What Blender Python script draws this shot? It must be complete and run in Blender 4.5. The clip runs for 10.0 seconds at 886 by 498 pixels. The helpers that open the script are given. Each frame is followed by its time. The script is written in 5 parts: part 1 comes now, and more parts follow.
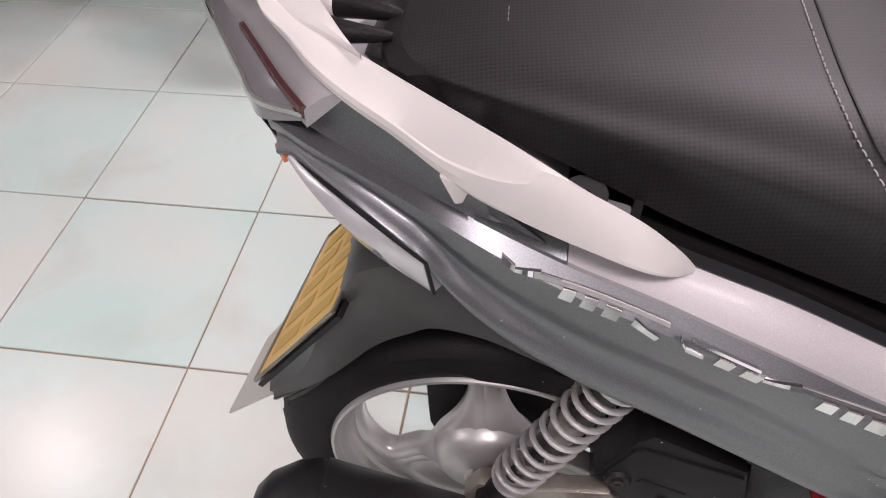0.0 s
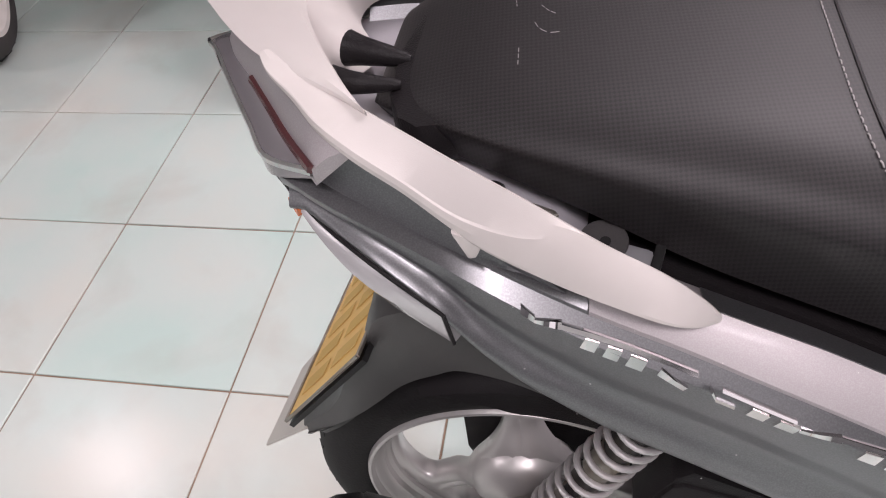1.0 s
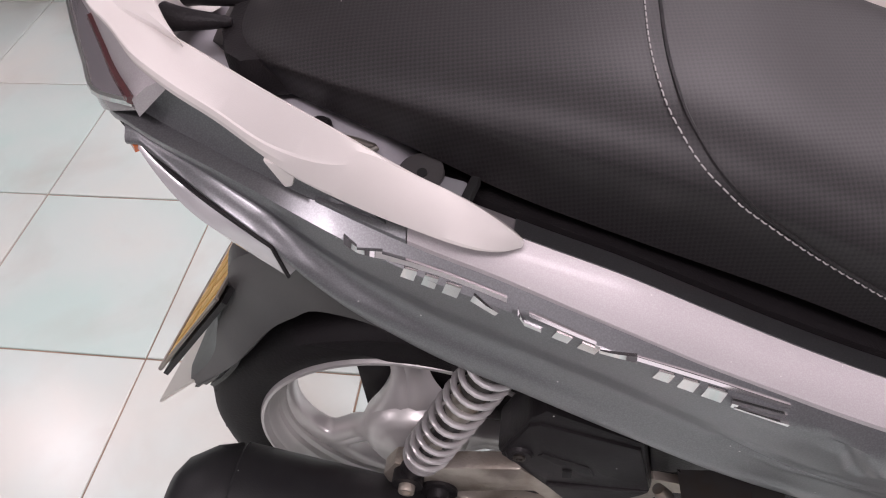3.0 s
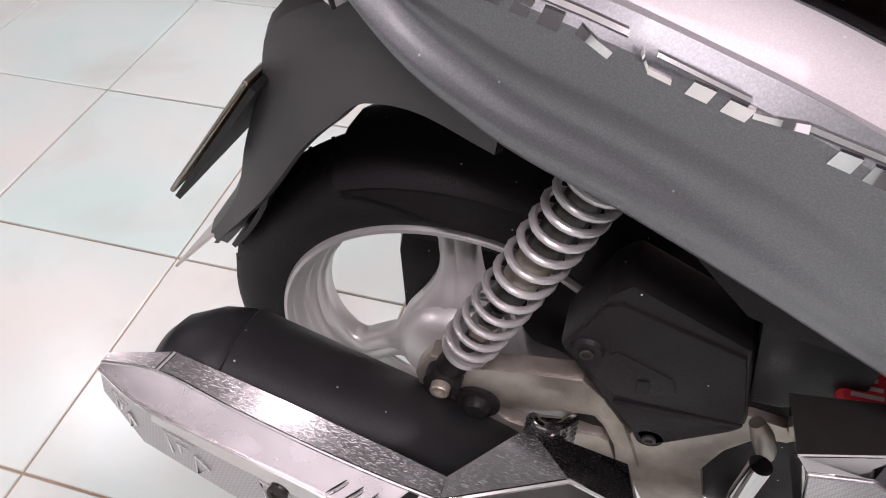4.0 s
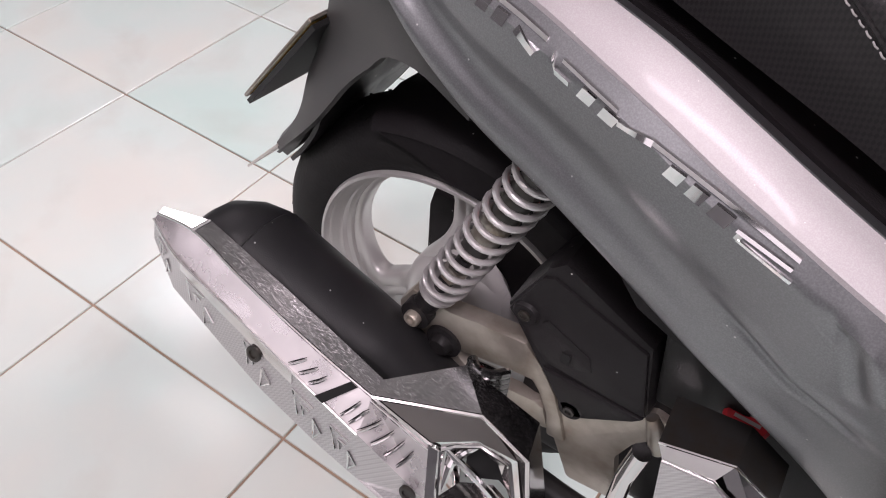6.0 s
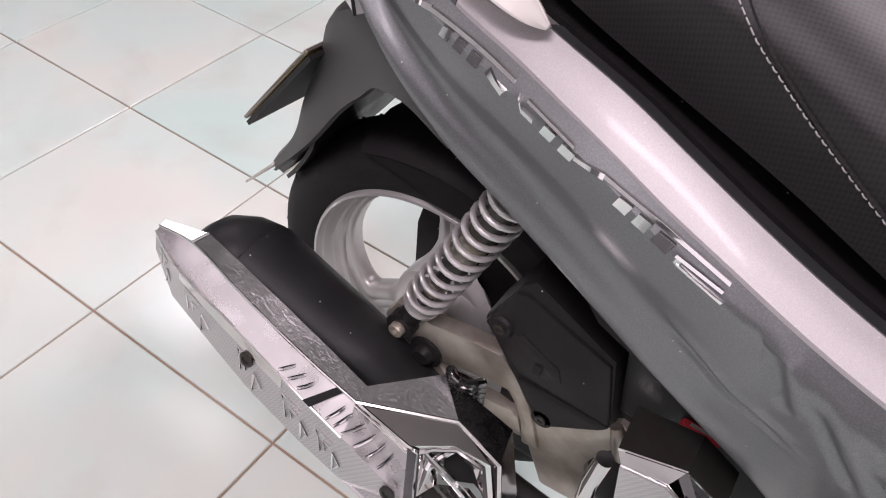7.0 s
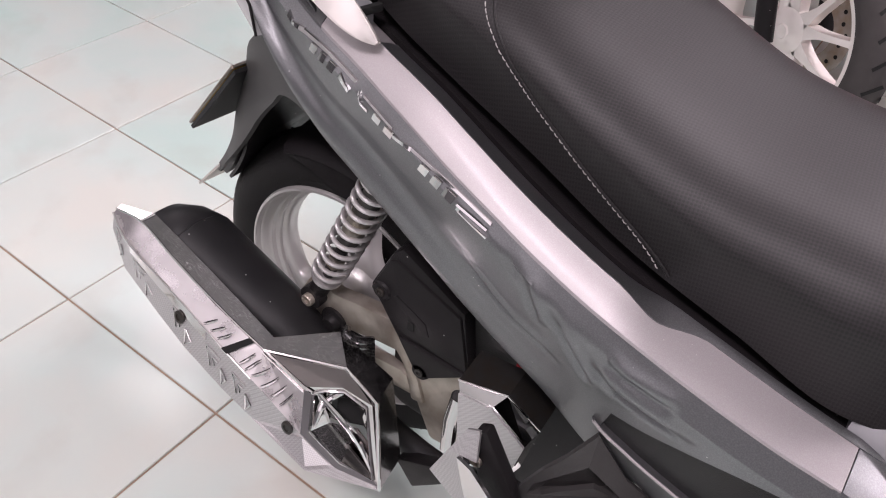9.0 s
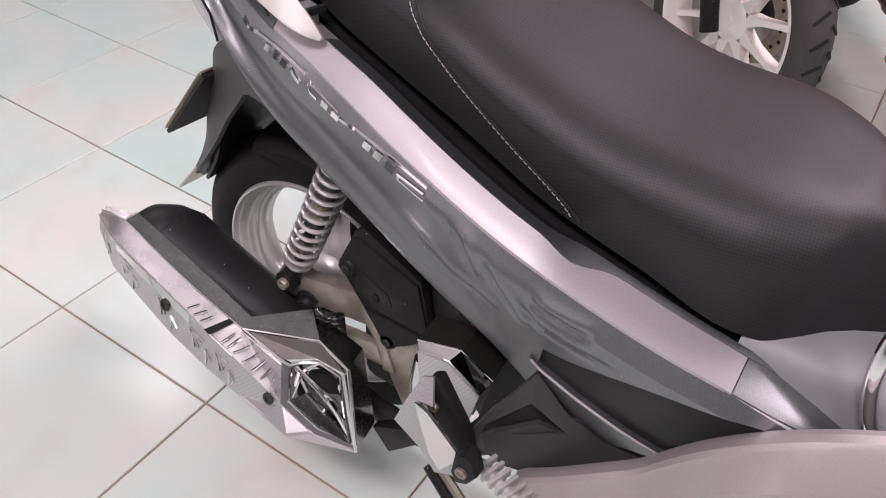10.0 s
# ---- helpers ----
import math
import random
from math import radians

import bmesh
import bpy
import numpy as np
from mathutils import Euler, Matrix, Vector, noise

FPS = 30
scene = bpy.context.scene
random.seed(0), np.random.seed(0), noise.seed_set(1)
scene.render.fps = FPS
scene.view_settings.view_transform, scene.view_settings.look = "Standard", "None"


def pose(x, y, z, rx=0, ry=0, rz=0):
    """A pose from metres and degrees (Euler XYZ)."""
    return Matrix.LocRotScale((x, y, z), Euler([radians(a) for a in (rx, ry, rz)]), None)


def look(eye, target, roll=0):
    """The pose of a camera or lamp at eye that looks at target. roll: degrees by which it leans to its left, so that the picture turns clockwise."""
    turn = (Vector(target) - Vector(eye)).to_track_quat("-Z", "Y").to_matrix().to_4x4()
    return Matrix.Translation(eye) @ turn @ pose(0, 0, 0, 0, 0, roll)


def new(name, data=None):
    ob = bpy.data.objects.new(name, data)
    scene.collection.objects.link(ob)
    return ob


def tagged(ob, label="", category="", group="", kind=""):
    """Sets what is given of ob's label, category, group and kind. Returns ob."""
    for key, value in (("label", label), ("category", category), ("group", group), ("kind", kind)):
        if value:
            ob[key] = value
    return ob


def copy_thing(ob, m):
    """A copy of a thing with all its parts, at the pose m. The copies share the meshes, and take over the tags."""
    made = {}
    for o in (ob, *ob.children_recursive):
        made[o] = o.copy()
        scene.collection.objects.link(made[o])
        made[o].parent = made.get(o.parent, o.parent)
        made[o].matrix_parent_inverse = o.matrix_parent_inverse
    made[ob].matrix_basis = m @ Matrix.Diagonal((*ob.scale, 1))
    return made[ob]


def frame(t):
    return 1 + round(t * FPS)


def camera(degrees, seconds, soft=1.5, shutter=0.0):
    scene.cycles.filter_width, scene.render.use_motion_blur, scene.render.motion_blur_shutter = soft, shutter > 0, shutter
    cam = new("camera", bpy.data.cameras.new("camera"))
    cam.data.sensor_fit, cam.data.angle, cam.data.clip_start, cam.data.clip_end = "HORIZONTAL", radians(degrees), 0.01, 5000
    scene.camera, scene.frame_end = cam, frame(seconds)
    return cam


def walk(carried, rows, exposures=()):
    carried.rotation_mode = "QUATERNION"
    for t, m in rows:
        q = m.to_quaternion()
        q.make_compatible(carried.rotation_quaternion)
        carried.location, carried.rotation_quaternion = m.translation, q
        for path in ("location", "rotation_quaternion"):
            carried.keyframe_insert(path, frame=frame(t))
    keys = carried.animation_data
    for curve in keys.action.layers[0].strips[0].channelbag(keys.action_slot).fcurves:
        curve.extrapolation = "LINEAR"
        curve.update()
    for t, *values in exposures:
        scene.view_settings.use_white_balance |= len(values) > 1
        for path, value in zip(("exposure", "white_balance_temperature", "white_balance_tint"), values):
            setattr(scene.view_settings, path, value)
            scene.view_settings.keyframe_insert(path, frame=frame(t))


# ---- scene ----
cam = camera(60.91, 10.0, soft=1.1)
PATH = [
    (0, (0.0439, -0.4330, 1.1194), (-0.0834, 0.2386, 0.3895), -3.00),
    (0.5, (0.0312, -0.4288, 1.1276), (-0.1510, 0.2273, 0.3953), -6.48),
    (1, (0.0580, -0.3968, 1.1345), (-0.1271, 0.2622, 0.4055), -8.86),
    (1.5, (0.1184, -0.3518, 1.1360), (-0.0214, 0.3155, 0.4045), -8.92),
    (2, (0.1490, -0.3351, 1.1504), (0.0505, 0.3185, 0.3999), -6.69),
    (2.5, (0.1527, -0.3784, 1.1248), (0.0304, 0.2890, 0.3902), -7.03),
    (3, (0.1530, -0.4206, 1.1143), (0.0123, 0.2322, 0.3699), -6.18),
    (3.2, (0.1480, -0.4504, 1.1123), (-0.0071, 0.1987, 0.3675), -5.80),
    (4.3, (0.1385, -0.4299, 0.8536), (-0.1147, 0.2271, 0.1435), -1.45),
    (4.5, (0.1488, -0.4243, 0.8425), (-0.1324, 0.2307, 0.1412), -0.56),
    (5, (0.1912, -0.4254, 0.8428), (-0.1202, 0.2095, 0.1357), 1.36),
    (5.5, (0.2434, -0.4835, 0.8818), (-0.0851, 0.1324, 0.1657), 3.83),
    (5.7, (0.2674, -0.4888, 0.9305), (-0.0797, 0.0999, 0.2005), 3.56),
    (6.8, (0.2983, -0.4977, 1.0002), (-0.0553, 0.0944, 0.2761), 5.49),
    (7, (0.3121, -0.5089, 1.0103), (-0.0451, 0.0884, 0.2923), 5.64),
    (7.5, (0.3679, -0.5023, 1.0389), (0.0145, 0.1057, 0.3280), 5.97),
    (8, (0.4226, -0.5329, 1.0559), (0.0615, 0.0835, 0.3561), 6.19),
    (8.5, (0.4819, -0.5632, 1.0649), (0.1060, 0.0589, 0.3782), 6.64),
    (9, (0.5160, -0.5829, 1.0878), (0.1279, 0.0465, 0.4146), 6.57),
    (9.5, (0.5615, -0.6173, 1.0962), (0.1649, 0.0166, 0.4323), 5.61),
    (10, (0.6086, -0.6385, 1.1155), (0.2200, 0.0053, 0.4563), 3.62),
]
walk(cam, [(t, look(eye, target, roll)) for t, eye, target, roll in PATH],
     [(0.0, 0.05, 6600, 9), (1.5, -0.02, 6580, 10), (2.2, -0.06, 6560, 12), (3.0, 0.03, 6560, 12), (4.5, 0.28, 6560, 12.5), (5.5, 0.22, 6560, 12.5), (7.5, 0.19, 6560, 12), (10.0, 0.19, 6560, 12)])

# ---- world and lights ----
world = bpy.data.worlds.new("world")
scene.world = world
world.use_nodes = True
world.node_tree.nodes["Background"].inputs[0].default_value = (0.75, 0.8, 0.85, 1)
world.node_tree.nodes["Background"].inputs[1].default_value = 0.25


def ceiling_lamp_light(x, y, z, sx, sy, watts, shape="RECTANGLE"):
    lamp = bpy.data.lights.new("panel_light", "AREA")
    lamp.shape, lamp.size, lamp.size_y, lamp.energy = shape, sx, sy, watts
    lamp.color = (1.0, 0.888, 0.962)
    ob = new("panel_light", lamp)
    ob.location = (x, y, z)
    return ob


PANELS = [(1.3, 1.75), (0.3, -1.4), (3.2, 2.2), (3.2, -1.4), (-4.0, -1.5)]
for lx, ly in PANELS:
    ceiling_lamp_light(lx, ly, 2.72, 1.15, 0.3, 74 if ly > 0 else 46)
    # upward light added only to brighten the ceiling
    ceiling_lamp_light(lx, ly, 2.80, 1.15, 0.3, 17).rotation_euler = (math.pi, 0, 0)
# fill lamp added behind an unseen window, so the chrome guard mirrors something bright
guard_fill = ceiling_lamp_light(-1.5, -3.95, 2.2, 6.6, 1.36, 25)
guard_fill.rotation_euler = (math.pi / 2, 0, 0)
BULB = (-2.68, 1.35)
ceiling_lamp_light(*BULB, 2.93, 0.16, 0.16, 15, "DISK")


# ---- materials ----
def material(name, colour, rough=0.5, metal=0.0, spot=None, spot_scale=8.0, spot_amount=0.3, bump=0.0, bump_scale=200.0,
             coat=0.0, clear=0.0, emit=0.0, rough_vary=0.0, spec=0.5):
    """A surface with broad stains, fine grain and relief."""
    m = bpy.data.materials.new(name)
    m.use_nodes = True
    nt = m.node_tree
    b = nt.nodes["Principled BSDF"]
    b.inputs["Base Color"].default_value = (*colour, 1)
    b.inputs["Roughness"].default_value = rough
    b.inputs["Metallic"].default_value = metal
    b.inputs["Coat Weight"].default_value = coat
    b.inputs["Coat Roughness"].default_value = 0.06
    b.inputs["Specular IOR Level"].default_value = spec
    b.inputs["Transmission Weight"].default_value = clear
    if emit:
        b.inputs["Emission Color"].default_value = (*colour, 1)
        b.inputs["Emission Strength"].default_value = emit
    tc = nt.nodes.new("ShaderNodeTexCoord")
    if spot:
        n = nt.nodes.new("ShaderNodeTexNoise")
        n.inputs["Scale"].default_value, n.inputs["Detail"].default_value = spot_scale, 6
        r = nt.nodes.new("ShaderNodeMapRange")
        r.inputs["From Min"].default_value, r.inputs["From Max"].default_value = 0.4, 0.75
        r.inputs["To Max"].default_value = spot_amount
        mix = nt.nodes.new("ShaderNodeMix")
        mix.data_type = "RGBA"
        mix.inputs["A"].default_value, mix.inputs["B"].default_value = (*colour, 1), (*spot, 1)
        nt.links.new(tc.outputs["Object"], n.inputs["Vector"])
        nt.links.new(n.outputs["Fac"], r.inputs["Value"])
        nt.links.new(r.outputs["Result"], mix.inputs["Factor"])
        nt.links.new(mix.outputs["Result"], b.inputs["Base Color"])
    if rough_vary:
        n = nt.nodes.new("ShaderNodeTexNoise")
        n.inputs["Scale"].default_value, n.inputs["Detail"].default_value = 25, 8
        r = nt.nodes.new("ShaderNodeMapRange")
        r.inputs["From Min"].default_value, r.inputs["From Max"].default_value = 0.35, 0.7
        r.inputs["To Min"].default_value, r.inputs["To Max"].default_value = max(rough - rough_vary, 0.02), rough + rough_vary
        nt.links.new(tc.outputs["Object"], n.inputs["Vector"])
        nt.links.new(n.outputs["Fac"], r.inputs["Value"])
        nt.links.new(r.outputs["Result"], b.inputs["Roughness"])
    if bump:
        n = nt.nodes.new("ShaderNodeTexNoise")
        n.inputs["Scale"].default_value, n.inputs["Detail"].default_value = bump_scale, 3
        bp = nt.nodes.new("ShaderNodeBump")
        bp.inputs["Strength"].default_value, bp.inputs["Distance"].default_value = bump, 0.002
        nt.links.new(tc.outputs["Object"], n.inputs["Vector"])
        nt.links.new(n.outputs["Fac"], bp.inputs["Height"])
        nt.links.new(bp.outputs["Normal"], b.inputs["Normal"])
    return m


PAINT = material("grey_metallic_paint", (0.17, 0.172, 0.178), 0.38, 0.82, coat=0.12, spot=(0.247, 0.25, 0.256), spot_scale=900, spot_amount=0.8)
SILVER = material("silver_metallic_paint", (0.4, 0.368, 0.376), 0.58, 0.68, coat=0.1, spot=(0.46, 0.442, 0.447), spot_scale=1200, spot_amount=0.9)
RAIL = material("satin_silver_rail_paint", (0.57, 0.535, 0.515), 0.55, 0.25, spot=(0.49, 0.45, 0.42), spot_scale=14, spot_amount=0.35, bump=0.05, bump_scale=1500)
BLACK = material("black_textured_plastic", (0.0142, 0.0125, 0.0135), 0.38, 0.0, spot=(0.0165, 0.016, 0.016), spot_scale=20, spot_amount=0.6, bump=0.25, bump_scale=700, rough_vary=0.08, spec=0.12)
DARK = material("dark_grey_plastic", (0.010, 0.0098, 0.010), 0.42, 0.0, spot=(0.017, 0.0165, 0.016), spot_scale=12, spot_amount=0.6, bump=0.2, bump_scale=800, spec=0.25)
SEATM = material("black_carbon_grain_vinyl", (0.02, 0.018, 0.019), 0.53, spec=0.4)
RUBBER = material("tyre_rubber", (0.0135, 0.0125, 0.013), 0.6, 0.0, spot=(0.018, 0.017, 0.016), spot_scale=25, spot_amount=0.6, bump=0.3, bump_scale=300, spec=0.16)
ALLOY = material("cast_alloy", (0.56, 0.545, 0.535), 0.4, 0.55, spot=(0.48, 0.46, 0.44), spot_scale=7, spot_amount=0.4, rough_vary=0.08)
CAST = material("stained_cast_aluminium", (0.5, 0.455, 0.4), 0.4, 0.75, spot=(0.24, 0.19, 0.14), spot_scale=26, spot_amount=0.8, bump=0.3, bump_scale=420, rough_vary=0.1)
CHROME = material("chrome_plate", (0.76, 0.735, 0.735), 0.06, 1.0, rough_vary=0.05)
SPRING = material("silver_coated_spring", (0.56, 0.54, 0.54), 0.3, 0.6, spot=(0.45, 0.42, 0.4), spot_scale=30, spot_amount=0.5)
STEEL = material("dull_steel", (0.35, 0.33, 0.3), 0.4, 0.9, spot=(0.25, 0.18, 0.11), spot_scale=40, spot_amount=0.7)
MUFF = material("black_heatproof_paint", (0.016, 0.0155, 0.017), 0.42, 0.0, spot=(0.026, 0.026, 0.026), spot_scale=18, spot_amount=0.6, bump=0.16, bump_scale=900, spec=0.3)
THREAD = material("pale_grey_thread", (0.36, 0.34, 0.335), 0.7)
DUSTY = material("dusty_tyre_rubber", (0.05, 0.045, 0.045), 0.75, 0.0, spot=(0.075, 0.068, 0.066), spot_scale=14, spot_amount=0.6, bump=0.3, bump_scale=300, spec=0.2)
YELLOW = material("yellow_plate_paint", (0.78, 0.50, 0.14), 0.45, 0.0, spot=(0.65, 0.42, 0.14), spot_scale=20, spot_amount=0.4)
LENS = material("clear_lens", (0.56, 0.55, 0.555), 0.26, 0.35, clear=0.1, coat=0.9)
WINE = material("dark_red_lens", (0.06, 0.01, 0.013), 0.2, coat=0.5)
REDCAP = material("red_cap_plastic", (0.5, 0.02, 0.03), 0.4)
WALLM = material("grey_wall_paint", (0.17, 0.17, 0.175), 0.7, 0.0, spot=(0.13, 0.13, 0.135), spot_scale=1.5, spot_amount=0.7)
CEIL = material("white_ceiling_paint", (0.82, 0.8, 0.8), 0.8, 0.0, spot=(0.72, 0.71, 0.7), spot_scale=2, spot_amount=0.4)


def tile_material():
    """Glazed tile: each a little greener or pinker, with broad stains and small specks."""
    mt = material("pale_green_glazed_tile", (0.6, 0.65, 0.63), 0.24, spec=0.4)
    nt = mt.node_tree
    bs = nt.nodes["Principled BSDF"]
    tc = nt.nodes.new("ShaderNodeTexCoord")
    info = nt.nodes.new("ShaderNodeObjectInfo")
    geo = nt.nodes.new("ShaderNodeNewGeometry")
    big = nt.nodes.new("ShaderNodeTexNoise")
    big.inputs["Scale"].default_value, big.inputs["Detail"].default_value = 3.2, 5
    nt.links.new(geo.outputs["Position"], big.inputs["Vector"])
    add = nt.nodes.new("ShaderNodeMath")
    add.operation = "MULTIPLY_ADD"
    add.inputs[1].default_value, add.inputs[2].default_value = 0.22, -0.11
    nt.links.new(info.outputs["Random"], add.inputs[0])
    tot = nt.nodes.new("ShaderNodeMath")
    nt.links.new(add.outputs[0], tot.inputs[0])
    nt.links.new(big.outputs["Fac"], tot.inputs[1])
    ramp = nt.nodes.new("ShaderNodeValToRGB")
    ramp.color_ramp.elements[0].position, ramp.color_ramp.elements[0].color = 0.3, (0.495, 0.62, 0.575, 1)
    ramp.color_ramp.elements[1].position, ramp.color_ramp.elements[1].color = 0.72, (0.605, 0.615, 0.565, 1)
    mid = ramp.color_ramp.elements.new(0.5)
    mid.color = (0.555, 0.625, 0.588, 1)
    nt.links.new(tot.outputs[0], ramp.inputs[0])
    speck = nt.nodes.new("ShaderNodeTexVoronoi")
    speck.inputs["Scale"].default_value = 4.2
    nt.links.new(geo.outputs["Position"], speck.inputs["Vector"])
    less = nt.nodes.new("ShaderNodeMapRange")
    less.inputs["From Min"].default_value, less.inputs["From Max"].default_value = 0.012, 0.022
    less.inputs["To Min"].default_value, less.inputs["To Max"].default_value = 0.6, 0.0
    nt.links.new(speck.outputs["Distance"], less.inputs["Value"])
    mix = nt.nodes.new("ShaderNodeMix")
    mix.data_type = "RGBA"
    mix.inputs["B"].default_value = (0.2, 0.17, 0.14, 1)
    nt.links.new(less.outputs["Result"], mix.inputs["Factor"])
    nt.links.new(ramp.outputs["Color"], mix.inputs["A"])
    smear = nt.nodes.new("ShaderNodeTexNoise")
    smear.inputs["Scale"].default_value, smear.inputs["Detail"].default_value, smear.inputs["Distortion"].default_value = 4.5, 8, 0.4
    nt.links.new(geo.outputs["Position"], smear.inputs["Vector"])
    dirt = nt.nodes.new("ShaderNodeMapRange")
    dirt.inputs["From Min"].default_value, dirt.inputs["From Max"].default_value, dirt.inputs["To Max"].default_value = 0.52, 0.82, 0.4
    nt.links.new(smear.outputs["Fac"], dirt.inputs["Value"])
    mix2 = nt.nodes.new("ShaderNodeMix")
    mix2.data_type = "RGBA"
    mix2.inputs["B"].default_value = (0.42, 0.36, 0.31, 1)
    nt.links.new(dirt.outputs["Result"], mix2.inputs["Factor"])
    nt.links.new(mix.outputs["Result"], mix2.inputs["A"])
    nt.links.new(mix2.outputs["Result"], bs.inputs["Base Color"])
    return mt


def weave(mt, cell, depth, light, dark, turn=45, draped=False):
    """A fine woven pattern on a material: cell in metres."""
    nt = mt.node_tree
    bs = nt.nodes["Principled BSDF"]
    tc = nt.nodes.new("ShaderNodeTexCoord")
    mp = nt.nodes.new("ShaderNodeMapping")
    mp.inputs["Rotation"].default_value = (0.35, radians(turn), radians(turn))
    if draped:
        # one sheet laid over the top and the side
        lay = nt.nodes.new("ShaderNodeMapping")
        lay.inputs["Rotation"].default_value = (radians(-45), 0, 0)
        nt.links.new(tc.outputs["Object"], lay.inputs["Vector"])
        mp.inputs["Rotation"].default_value = (0, 0, radians(turn))
        mp.inputs["Scale"].default_value = (1, 1, 0)
        mp.inputs["Location"].default_value = (0, 0, cell * 0.5)
        nt.links.new(lay.outputs["Vector"], mp.inputs["Vector"])
    else:
        nt.links.new(tc.outputs["Object"], mp.inputs["Vector"])
    ch = nt.nodes.new("ShaderNodeTexChecker")
    ch.inputs["Scale"].default_value = 1 / cell
    ch.inputs["Color1"].default_value, ch.inputs["Color2"].default_value = (*light, 1), (*dark, 1)
    nt.links.new(mp.outputs["Vector"], ch.inputs["Vector"])
    bp = nt.nodes.new("ShaderNodeBump")
    bp.inputs["Strength"].default_value, bp.inputs["Distance"].default_value = depth, 0.001
    nt.links.new(ch.outputs["Fac"], bp.inputs["Height"])
    nt.links.new(bp.outputs["Normal"], bs.inputs["Normal"])
    nt.links.new(ch.outputs["Color"], bs.inputs["Base Color"])
    return mt


def scratched(mt, lo, hi):
    """Fine random scratches in the gloss."""
    nt = mt.node_tree
    bs = nt.nodes["Principled BSDF"]
    tc = nt.nodes.new("ShaderNodeTexCoord")
    last = None
    for k, (turn, sc) in enumerate(((20, 170), (-50, 140), (75, 210))):
        mp = nt.nodes.new("ShaderNodeMapping")
        mp.inputs["Rotation"].default_value = (radians(turn), radians(turn * 0.7), radians(turn))
        mp.inputs["Scale"].default_value = (1, 16, 5)
        nz = nt.nodes.new("ShaderNodeTexNoise")
        nz.inputs["Scale"].default_value, nz.inputs["Detail"].default_value = sc, 4
        nt.links.new(tc.outputs["Object"], mp.inputs["Vector"])
        nt.links.new(mp.outputs["Vector"], nz.inputs["Vector"])
        mr = nt.nodes.new("ShaderNodeMapRange")
        mr.inputs["From Min"].default_value, mr.inputs["From Max"].default_value = 0.57, 0.75
        mr.inputs["To Min"].default_value, mr.inputs["To Max"].default_value = lo, hi
        nt.links.new(nz.outputs["Fac"], mr.inputs["Value"])
        if last:
            mx = nt.nodes.new("ShaderNodeMath")
            mx.operation = "MAXIMUM"
            nt.links.new(last, mx.inputs[0])
            nt.links.new(mr.outputs["Result"], mx.inputs[1])
            last = mx.outputs[0]
        else:
            last = mr.outputs["Result"]
    nt.links.new(last, bs.inputs["Roughness"])
    # the bare scratches are paler than the plating, which is darkened for its reflections; rubbed patches hold more of
    # them
    patch = nt.nodes.new("ShaderNodeTexNoise")
    patch.inputs["Scale"].default_value, patch.inputs["Detail"].default_value = 38, 4
    nt.links.new(tc.outputs["Object"], patch.inputs["Vector"])
    amount = nt.nodes.new("ShaderNodeMapRange")
    amount.inputs["From Min"].default_value, amount.inputs["From Max"].default_value = lo, hi
    nt.links.new(last, amount.inputs["Value"])
    many = nt.nodes.new("ShaderNodeMapRange")
    many.inputs["From Min"].default_value, many.inputs["From Max"].default_value = 0.35, 0.65
    many.inputs["To Min"].default_value, many.inputs["To Max"].default_value = 0.05, 0.5
    nt.links.new(patch.outputs["Fac"], many.inputs["Value"])
    both = nt.nodes.new("ShaderNodeMath")
    both.operation = "MULTIPLY"
    nt.links.new(amount.outputs["Result"], both.inputs[0])
    nt.links.new(many.outputs["Result"], both.inputs[1])
    mix = nt.nodes.new("ShaderNodeMix")
    mix.data_type = "RGBA"
    mix.inputs["A"].default_value, mix.inputs["B"].default_value = bs.inputs["Base Color"].default_value[:], (0.9, 0.88, 0.88, 1)
    nt.links.new(both.outputs[0], mix.inputs["Factor"])
    nt.links.new(mix.outputs["Result"], bs.inputs["Base Color"])
    return mt


def dusty(mt, colour, scale, size, amount):
    """Sparse pale dust specks over a finished material."""
    nt = mt.node_tree
    bs = nt.nodes["Principled BSDF"]
    tc = nt.nodes.new("ShaderNodeTexCoord")
    vo = nt.nodes.new("ShaderNodeTexVoronoi")
    vo.inputs["Scale"].default_value = scale
    nt.links.new(tc.outputs["Object"], vo.inputs["Vector"])
    mr = nt.nodes.new("ShaderNodeMapRange")
    mr.inputs["From Min"].default_value, mr.inputs["From Max"].default_value = size * 0.5, size
    mr.inputs["To Min"].default_value, mr.inputs["To Max"].default_value = amount, 0.0
    nt.links.new(vo.outputs["Distance"], mr.inputs["Value"])
    mix = nt.nodes.new("ShaderNodeMix")
    mix.data_type = "RGBA"
    mix.inputs["A"].default_value = bs.inputs["Base Color"].default_value
    mix.inputs["B"].default_value = (*colour, 1)
    if bs.inputs["Base Color"].links:
        nt.links.new(bs.inputs["Base Color"].links[0].from_socket, mix.inputs["A"])
    nt.links.new(mr.outputs["Result"], mix.inputs["Factor"])
    nt.links.new(mix.outputs["Result"], bs.inputs["Base Color"])
    return mt


